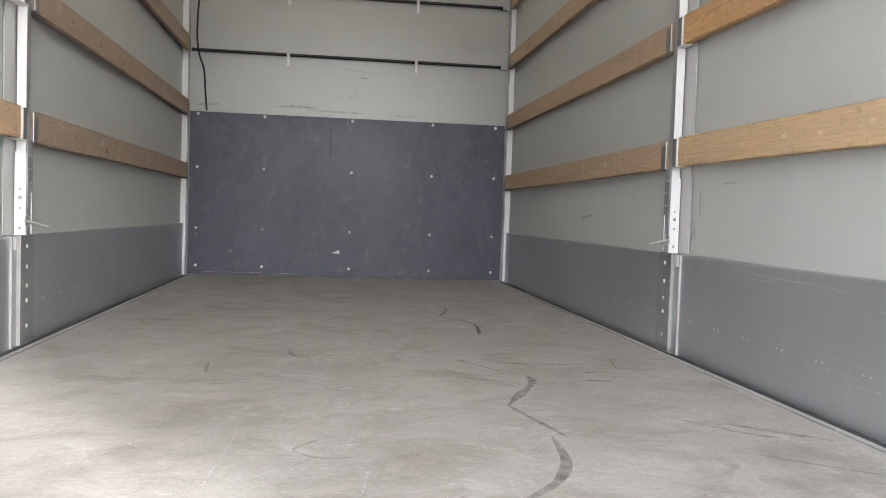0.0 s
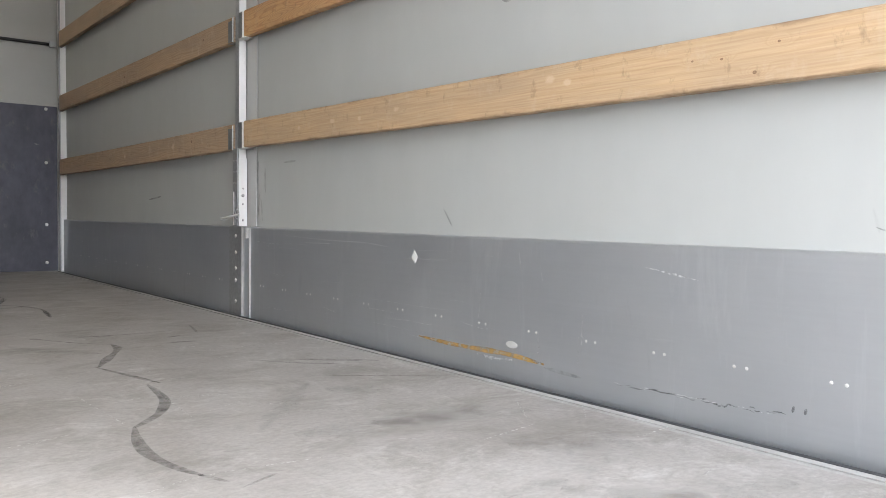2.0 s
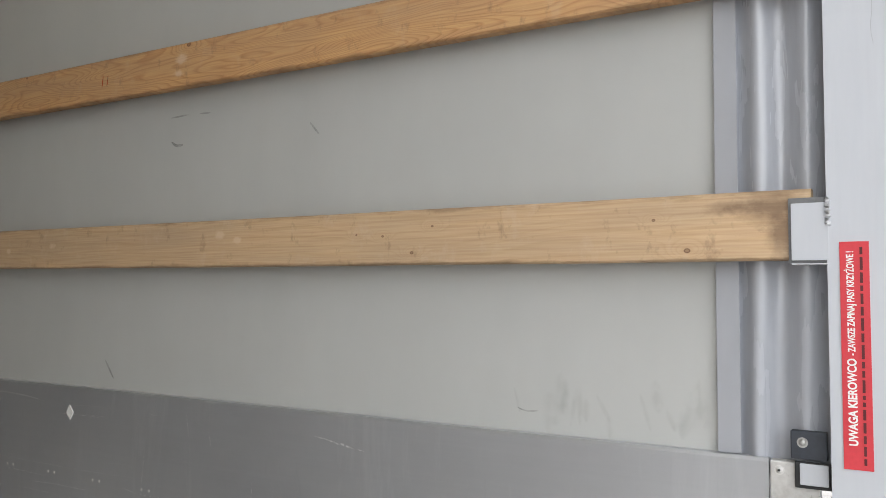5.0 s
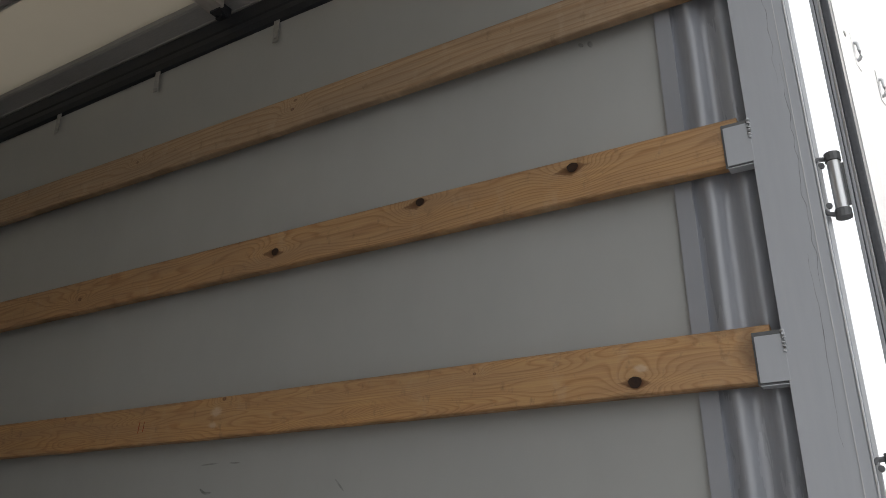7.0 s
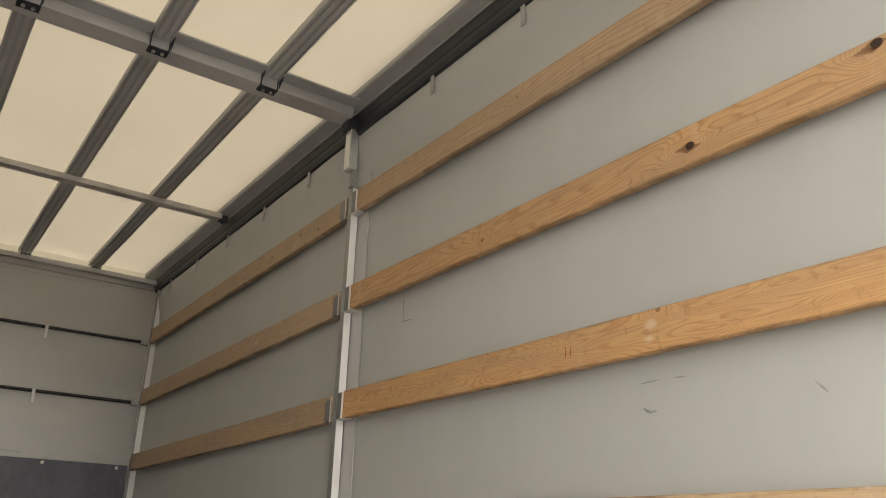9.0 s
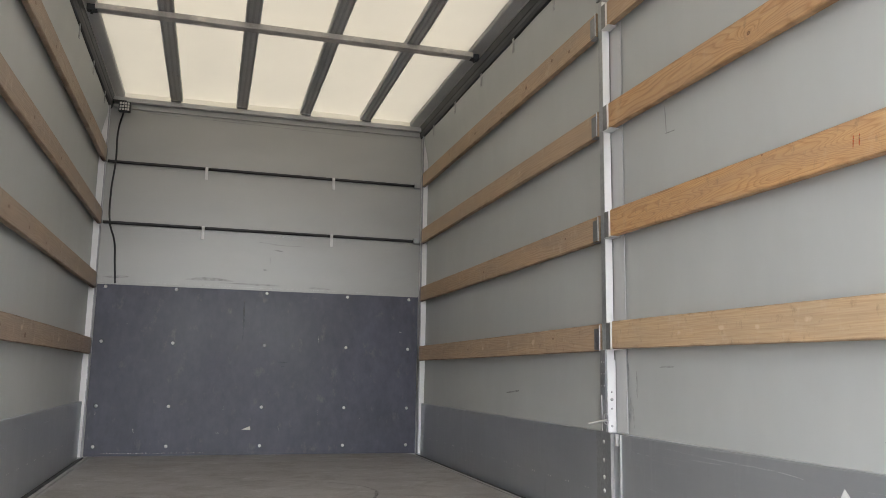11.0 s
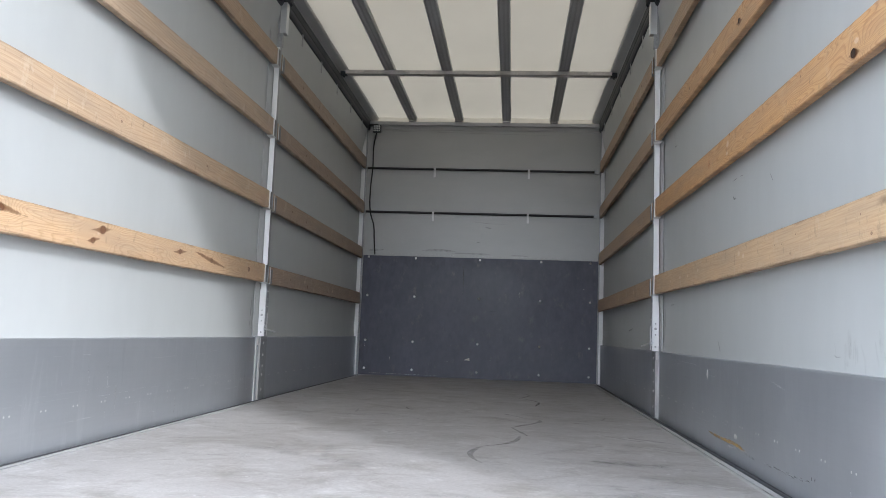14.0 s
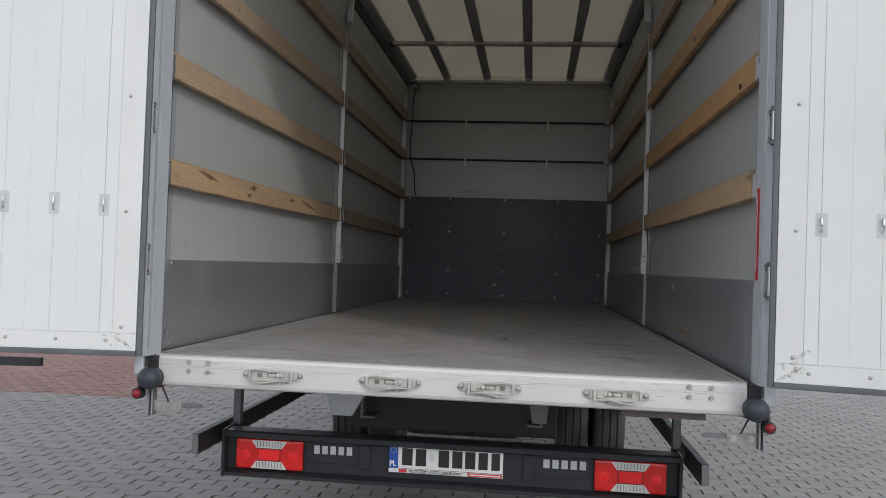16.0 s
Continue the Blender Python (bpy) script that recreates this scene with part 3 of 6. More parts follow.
for pts, w in (([(-0.326, 2.105), (-0.338, 1.9), (-0.349, 1.697)], 0.006), ([(0.002, 2.139), (-0.06, 2.06), (-0.105, 1.98)], 0.01),
               ([(-0.029, 1.88), (-0.054, 1.684)], 0.008), ([(0.226, 2.086), (0.235, 1.86), (0.243, 1.67)], 0.006),
               ([(0.405, 1.99), (0.39, 1.83), (0.377, 1.665)], 0.006), ([(0.54, 1.241), (0.385, 1.266), (0.234, 1.28), (0.12, 1.245)], 0.006), ([(0.104, 1.679), (0.013, 1.623)], 0.007), ([(1.149, 2.494), (0.694, 2.498)], 0.008),
               ([(0.6, 1.6), (0.95, 1.35)], 0.007), ([(-0.5, 1.75), (-0.35, 1.7)], 0.012), ([(0.3, 0.7), (0.7, 0.85)], 0.008)):
    part("scratch", ribbon([(x, y, 0) for x, y in pts], w, (0, 0, 1), 0.0006), CHALK, floor, "pale scratch in the floor")
def rough_patch(x0, x1, y0, y1, count, seed):
    """Short crossed rub marks."""
    r = random.Random(seed)
    for _ in range(count):
        x, y, a, l = r.uniform(x0, x1), r.uniform(y0, y1), r.gauss(0.1, 0.5), r.uniform(0.05, 0.22)
        part("scratch", ribbon([(x, y, 0), (x + l * math.cos(a), y + l * math.sin(a), 0)], r.uniform(0.003, 0.012), (0, 0, 1), 0.0005),
             CHALK if r.random() < 0.93 else SCUFF_THIN, floor)


def floor_stain(x0, x1, y0, y1, count, seed):
    """Broad dull smears of dirt."""
    q = random.Random(seed)
    for k in range(count):
        x, y, a, l = q.uniform(x0, x1), q.uniform(y0, y1), q.gauss(0.0, 0.6), q.uniform(0.15, 0.5)
        l = min(l, 1.05 - x)
        part("stain", ribbon([(x, y, 0), (x + 0.5 * l * math.cos(a), y + 0.5 * l * math.sin(a) + q.gauss(0, 0.03), 0), (x + l * math.cos(a), y + l * math.sin(a), 0)],
                             q.uniform(0.08, 0.22), (0, 0, 1), 0.0002 + 0.00001 * k), FLOOR_DIRT, floor, "dull dirt on the floor")


floor_stain(0.35, 0.85, 0.7, 2.6, 8, 37)
floor_stain(-0.8, 0.6, 0.4, 4.8, 12, 32)
rough_patch(-1.0, 1.1, 0.15, 3.0, 90, 4)
rough_patch(-1.0, 1.1, 3.0, 5.5, 40, 9)


def plank(parent, side, y0, y1, za, zb, material, label, seed, sag=0.0):
    """A sawn board on edge, a little crooked, with eased edges; za at y0, zb at y1."""
    bm, n = B(), 24
    r = random.Random(seed)
    bow = r.uniform(-0.004, 0.004) + sag
    rings = []
    h, t, e = 0.0575, 0.030, 0.004
    for k in range(n + 1):
        u = k / n
        y = y0 + (y1 - y0) * u
        z = za + (zb - za) * u + bow * math.sin(math.pi * u)
        w = 0.0012 * noise.noise(Vector((y * 3, seed, 0)))
        x = 1.213 + w + 0.5 * bow * math.sin(math.pi * u)
        prof = [(x, z - h + e), (x + e, z - h), (x + t - e, z - h), (x + t, z - h + e), (x + t, z + h - e), (x + t - e, z + h), (x + e, z + h), (x, z + h - e)]
        rings.append([bm.verts.new((side * a, y, b + w)) for a, b in prof])
    for p, q in zip(rings, rings[1:]):
        for k in range(8):
            bm.faces.new((p[k], p[(k + 1) % 8], q[(k + 1) % 8], q[k]))
    bm.faces.new(rings[0])
    bm.faces.new(rings[-1])
    lay = bm.loops.layers.uv.new("board")
    for f in bm.faces:
        for lp in f.loops:
            u = (lp.vert.co.y - y0) / (y1 - y0)
            lp[lay].uv = (u, (lp.vert.co.z - za - (zb - za) * u - bow * math.sin(math.pi * u) + h) / (2 * h))
    return part("plank", bm, material, parent, label)


def knot_hole(parent, y, z, r, side=1):
    """A fallen-out knot with a ragged dark rim."""
    bm = B()
    rim = [bm.verts.new((side * 1.2088, y + r * 1.15 * math.cos(a) * (1 + 0.1 * math.sin(3 * a)), z + r * math.sin(a))) for a in [k * math.tau / 14 for k in range(14)]]
    deep = [bm.verts.new((side * 1.2092, y + (v.co.y - y) * 0.6, z + (v.co.z - z) * 0.6)) for v in rim]
    for k in range(14):
        bm.faces.new((rim[k], rim[(k + 1) % 14], deep[(k + 1) % 14], deep[k]))
    bm.faces.new(deep)
    part("knot_hole", bm, KNOT, parent, "dark fallen-out knot")


KNOT = surface("knot_dark", (0.035, 0.016, 0.008), 0.7, 0, 0.4, (1, 1, 1), (1, 1, 1), 40, 200, 0.2)


def bracket(parent, side, y, z, depth=0.045, toward=1, material=None, lip=None):
    """The folded steel shoe that holds a plank's end; lip is the y of its bright raised edge."""
    bm = B()
    a, b = sorted((y, y + toward * depth))
    box(bm, *sorted((side * 1.2075, side * 1.2105)), a, b, z - 0.054, z + 0.038, 0.0008)
    box(bm, *sorted((side * 1.2075, side * 1.235)), a, b, z - 0.0608, z - 0.0588, 0.0005)
    shoe = part("plank_bracket", bm, material or GALV, parent, "folded steel bracket")
    if lip is not None:
        part("bracket_edge", box(B(), *sorted((side * 1.2035, side * 1.2072)), lip - 0.0018, lip + 0.0018, z - 0.058, z + 0.050, 0.0006), ALU_WHITE, shoe, "bright folded edge")


def side_wall(side):
    name = "wall_right" if side > 0 else "wall_left"
    # curtain cloth, slightly slack
    bm = B()
    hem = 0.248 if side > 0 else 0.290
    ny, nz, y0, y1, z0, z1 = 60, 40, hem - 0.012, L + 0.06, 0.385, 2.70
    grid = []
    for i in range(ny + 1):
        row = []
        for k in range(nz + 1):
            y, z = y0 + (y1 - y0) * i / ny, z0 + (z1 - z0) * k / nz
            d = 0.006 * noise.noise(Vector((y * 0.9, z * 0.8, side * 3))) + 0.002 * noise.noise(Vector((y * 4, z * 0.7, side)))
            pull = min(1, max(0, (z - 2.32) / 0.24))
            row.append(bm.verts.new((side * (1.262 + d * min(1, (z - z0) / 0.3) - 0.036 * pull * pull * (3 - 2 * pull)), y, z)))
        grid.append(row)
    for i in range(ny):
        for k in range(nz):
            bm.faces.new((grid[i][k], grid[i + 1][k], grid[i + 1][k + 1], grid[i][k + 1]))
    geo = bmesh.ops.extrude_face_region(bm, geom=bm.faces[:])
    for v in geo["geom"]:
        if isinstance(v, bmesh.types.BMVert):
            v.co.x += side * 0.006
    wall = tagged(new(name, mesh_of(name, bm, TARP, True)), "grey tarpaulin side wall behind wooden slats", "wall", kind="structure")
    # flat hem and gathered rear strip of the curtain
    part("curtain_hem", box(B(), *sorted((side * 1.2515, side * 1.2535)), hem - 0.038, hem, 0.391, 2.60, 0.0006), TARP_HEM, wall, "flat grey tarpaulin hem")
    bm = B()
    rows = []
    n, ya, yb = 52, 0.03, hem - 0.034
    for i in range(n + 3):
        y = ya + (yb - ya) * i / n if i <= n else yb + 0.003 + 0.028 * (i - n - 1)
        row = []
        for k in range(31):
            z = 0.36 + 2.30 * k / 30
            ph = (yb - y) * 84 + min(1, (yb - y) / 0.03) * (0.45 * math.sin(z * 2.1 + side) + 0.25 * math.sin(z * 5.3))
            d = 0.0110 * (1 - math.cos(ph)) + 0.0015 * noise.noise(Vector((y * 40, z * 6, side)))
            row.append(bm.verts.new((side * (1.2690 - d) if i <= n else side * 1.2565, y, z)))
        rows.append(row)
    for i in range(n + 2):
        for k in range(30):
            bm.faces.new((rows[i][k], rows[i + 1][k], rows[i + 1][k + 1], rows[i][k + 1]))
    # left edge: shade behind the post is put into the darker hem tone
    part("curtain_edge", bm, TARP_SHINE if side > 0 else TARP_HEM, wall, "gathered shiny grey tarpaulin edge", True)
    # drop boards
    for y0, y1 in ((0.165 if side > 0 else 0.292, 3.232), (3.446, L - 0.075)):
        bm = B()
        x0, x1 = 1.240, 1.262
        prof = [(x0 + 0.002, -0.0115), (x0, -0.008), (x0, 0.384), (x0 + 0.002, 0.390), (x1, 0.390), (x1, -0.0115)]
        prism(bm, [(side * x, z) for x, z in prof], "y", y0, y1)
        board = part("drop_board", bm, BOARD, wall, "smooth grey aluminium drop board")
        bm = B()
        k = 0
        y = y0 + (0.095 if y0 > 1 or side > 0 else 0.056)
        while y < y1 - 0.05:
            for dy in (0, 0.029):
                dome(bm, (side * 1.2405, y + dy, 0.1405), 0.0044, (-side, 0, 0), 0.4, 8)
            y += 0.2035
        part("rivet_row", bm, RIVET, board, "paired rivets", True)
    # floor edge rails and the seal under the board
    for x0, x1 in ((1.1475, 1.1650), (1.1740, 1.1960)):
        part("edge_rail", box(B(), *sorted((side * x0, side * x1)), 0.06, L - 0.02, -0.0118, -0.0010, 0.0012), STRIP, wall, "aluminium floor edge strip")
    seal = rod(B(), (side * 1.2130, 0.06, -0.0080), (side * 1.2130, L - 0.02, -0.0080), 0.0075, 10)
    box(seal, *sorted((side * 1.1970, side * 1.2395)), 0.06, L - 0.02, -0.0118, -0.0095)
    part("edge_seal", seal, FLOOR_SEAL, wall, "dark rubber seal along the floor", True)
    # centre post
    y0, y1 = POST_Y
    post = part("centre_post", box(B(), *sorted((side * 1.2135, side * 1.2475)), y0, 3.338, 0.395, 2.30, 0.003), GALV, wall, "galvanised sliding post")
    part("post_face", box(B(), *sorted((side * 1.2130, side * 1.2455)), y0 - 0.006, y0 - 0.0005, 0.40, 2.29, 0.001), POST_WHITE, post, "bright aluminium face")
    part("back_strip", box(B(), *sorted((side * 1.2530, side * 1.2570)), 3.205, 3.318, 0.394, 2.40, 0.0015), DULL_CHANNEL, post, "dull pale backing strip")
    part("side_plate", box(B(), *sorted((side * 1.2085, side * 1.2130)), y0 + 0.003, 3.352, 0.394, 0.735, 0.001), GALV, post, "galvanised lock plate")
    part("slot_edge", box(B(), *sorted((side * 1.2045, side * 1.2083)), 3.3345, 3.3370, 0.398, 0.545, 0.0006), ALU_WHITE, post)
    part("upper_tube", box(B(), *sorted((side * 1.180, side * 1.224)), 3.298, 3.350, 2.388, 2.60, 0.004), ALU, post)
    bm = box(B(), *sorted((side * 1.160, side * 1.232)), 3.290, 3.362, 2.600, 2.643, 0.003)
    for dx, dy in ((1.172, 0.010), (1.212, 0.010), (1.172, 0.060)):
        rod(bm, (side * dx, 3.290 + dy, 2.590), (side * dx, 3.290 + dy, 2.602), 0.007, 8)
    part("post_head", bm, DARK_RAIL, post, "dark bolted post head")
    part("neck", box(B(), *sorted((side * 1.204, side * 1.238)), 3.302, 3.336, 2.30, 2.598, 0.003), GALV, post)
    part("lower_channel", box(B(), *sorted((side * 1.246, side * 1.262)), 3.233, 3.318, -0.010, 0.392, 0.002), BOARD, post)
    part("bolt_plate", box(B(), *sorted((side * 1.2335, side * 1.2375)), 3.318, 3.444, -0.008, 0.392, 0.001), GALV, post, "dull bolted plate")
    for yy in (3.2325, 3.3110):
        part("channel_lip", box(B(), *sorted((side * 1.2320, side * 1.262)), yy, yy + 0.005, -0.008, 0.388, 0.001), STRIP, post)
    part("guide_pin", box(B(), *sorted((side * 1.232, side * 1.2440)), 3.262, 3.278, 0.340, 0.388, 0.002), ALU_WHITE, post)
    lock = part("lock_plate", box(B(), *sorted((side * 1.2090, side * 1.2475)), y0 - 0.0130, y0 - 0.0065, 0.394, 0.692, 0.001), POST_WHITE, post, "pale lock plate")
    bm = B()
    for z, q in ((0.559, 0.0045), (0.528, 0.0075), (0.491, 0.0045), (0.420, 0.0055)):
        dome(bm, (side * 1.228, y0 - 0.0130, z), q, (0, -1, 0), 0.6, 10)
    part("bolt_head", bm, BOLT, lock, "bolt heads", True)
    bm = B()
    for z in (0.055, 0.150, 0.205, 0.275, 0.350):
        dome(bm, (side * 1.2335, 3.374, z), 0.0085, (-side, 0, 0), 0.5, 10)
    for z in (0.583, 0.633, 0.682):
        for y in (3.316, 3.338):
            dome(bm, (side * 1.2085, y, z), 0.0036, (-side, 0, 0), 0.5, 8)
    part("bolt_head", bm, RIVET, post, "bolt heads", True)
    bm = B()
    rod(bm, (side * 1.216, y0 - 0.012, 0.446), (side * 1.155, y0 + 0.055, 0.424), 0.0055, 8)
    tube(bm, [(side * 1.206, y0 - 0.004 + 0.022 * math.cos(a), 0.447 + 0.022 * math.sin(a)) for a in [k * math.tau / 20 for k in range(20)]], 0.002, 6, True)
    part("locking_pin", bm, ALU, post, "locking pin on a wire ring", True)
    # front corner post
    corner = part("corner_post", box(B(), *sorted((side * 1.222, side * 1.275)), L - 0.072, L - 0.002, 0.004, 2.66, 0.003), POST_WHITE, wall, "bright aluminium corner post")
    part("corner_lip", box(B(), *sorted((side * 1.2135, side * 1.2215)), L - 0.085, L - 0.055, 0.004, 2.66, 0.002), GALV, corner)
    # slats
    woods = SLATS[side]
    rear_y = REAR_Y if side > 0 else 0.174
    for k in range(4):
        rear = plank(wall, side, rear_y - 0.03, 3.248, PLANK_REAR_Z[k], PLANK_Z[k], woods[k], "knotty pine slat", 10 * k + side, SAG[k] if side > 0 else 0.0)
        front = plank(wall, side, y1 + 0.014, L - 0.078, PLANK_Z[k] - 0.006, PLANK_Z[k] - 0.012, woods[4 + k % 2], "dull pine slat", 10 * k + side + 3)
        if side > 0:
            for y, z, r in HOLES.get(k, ()):
                knot_hole(rear, y, z, r)
        zc = PLANK_Z[k]
        part("plank_bracket", box(B(), *sorted((side * 1.2075, side * 1.2495)), 3.2545, 3.2925, zc - 0.058, zc + 0.052, 0.001), SHOE, wall, "folded steel bracket")
        part("bracket_foot", box(B(), *sorted((side * 1.2060, side * 1.2495)), 3.225, 3.2925, zc - 0.0618, zc - 0.0588, 0.0006), ALU_WHITE, wall, "bright bracket foot")
        part("bracket_edge", box(B(), *sorted((side * 1.2055, side * 1.2500)), 3.2490, 3.2520, zc - 0.058, zc + 0.052, 0.0006), ALU_WHITE, wall, "bright folded edge")
        bracket(wall, side, y1 + 0.004, zc - 0.006, 0.052, 1, SHOE, y1 + 0.0015)
        bracket(wall, side, L - 0.10, PLANK_Z[k] - 0.012, 0.026, 1, SHOE)
        # left brackets are darker steel: the shade there is in the colour
        bracket(wall, side, rear_y, PLANK_REAR_Z[k] - 0.004, rear_y - 0.065, -1, POST_GREY if side > 0 else GALV)
        weld = tube(B(), [(side * (1.2074 - 0.0008 * math.sin(2.6 * j)), rear_y - (0.0535 if side > 0 else 0.040) + 0.0012 * math.sin(1.9 * j + k), PLANK_REAR_Z[k] + 0.041 - 0.0034 * j) for j in range(14)], 0.0042, 10)
        part("weld_bead", weld, WELD, wall, "silver weld bead", True)
        part("bracket_backing", box(B(), *sorted((side * 1.2108, side * 1.2128)), 0.0685, rear_y + 0.0045, PLANK_REAR_Z[k] - 0.062, PLANK_REAR_Z[k] + 0.043, 0.0005), CHASSIS, wall, "dark backing plate")
    # worn end plate of the rear board, with its catch
    e1 = 0.162 if side > 0 else 0.289
    # left plate takes darker board metal to offset the sunlight on it
    end = part("end_plate", box(B(), *sorted((side * 1.236, side * 1.262)), 0.088, e1, -0.010, 0.388, 0.002), END_PLATE if side > 0 else BOARD, wall, "scratched pale end plate")
    for z in (0.374, 0.018):
        bm = dome(B(), (side * 1.2355, e1 - 0.014, z), 0.0060, (-side, 0, 0), 0.5, 12)
        rod(bm, (side * 1.2360, e1 - 0.014, z), (side * 1.2350, e1 - 0.014, z), 0.0078, 14)
        part("bolt_head", bm, ALU_WHITE, end, "", True)
        part("bolt_socket", rod(B(), (side * 1.2330, e1 - 0.014, z), (side * 1.2322, e1 - 0.014, z), 0.0024, 6), RUBBER, end)
    pad = part("catch_pad", box(B(), *sorted((side * 1.232, side * 1.25)), 0.076, 0.13, 0.395, 0.44, 0.002), BUFFER, wall, "dark catch pad with a bolt")
    bm = dome(B(), (side * 1.2318, 0.112, 0.422), 0.0060, (-side, 0, 0), 0.5, 12)
    rod(bm, (side * 1.2322, 0.112, 0.422), (side * 1.2312, 0.112, 0.422), 0.0085, 14)
    part("bolt_head", bm, BOLT, pad, "", True)
    part("catch_frame", box(B(), *sorted((side * 1.2295, side * 1.2355)), 0.070, 0.124, 0.350, 0.392, 0.002), RUBBER, wall, "black catch frame")
    part("catch", box(B(), *sorted((side * 1.225, side * 1.2292)), 0.074, 0.116, 0.356, 0.390, 0.002), POST_GREY, wall, "grey steel catch")
    o = e1 - 0.162
    for pts, w, mt in (([(0.092, 0.30), (0.093, 0.245), (0.090, 0.20)], 0.004, SCUFF), ([(0.090, 0.195), (0.104, 0.178), (0.118, 0.158), (0.134, 0.146), (0.148, 0.128)], 0.0065, SCUFF), ([(0.147, 0.135), (0.150, 0.118)], 0.003, SCUFF),
                       ([(0.150, 0.090), (0.153, 0.070), (0.149, 0.052), (0.152, 0.034)], 0.0055, SCUFF), ([(0.094, 0.085), (0.108, 0.060), (0.098, 0.035)], 0.040, SMUDGE), ([(0.12, 0.10), (0.11, 0.07)], 0.03, SMUDGE),
                       ([(0.125, 0.125), (0.122, 0.105), (0.128, 0.092)], 0.004, SCUFF_THIN), ([(0.155, 0.022), (0.125, 0.018), (0.10, 0.014)], 0.003, SCUFF), ([(0.10, 0.34), (0.104, 0.31)], 0.004, SCUFF_THIN)):
        part("crack", ribbon([(side * 1.236, y + o, z) for y, z in pts], w, (-side, 0, 0), 0.0006), mt, end, "dark crack in the worn plate")
    return wall


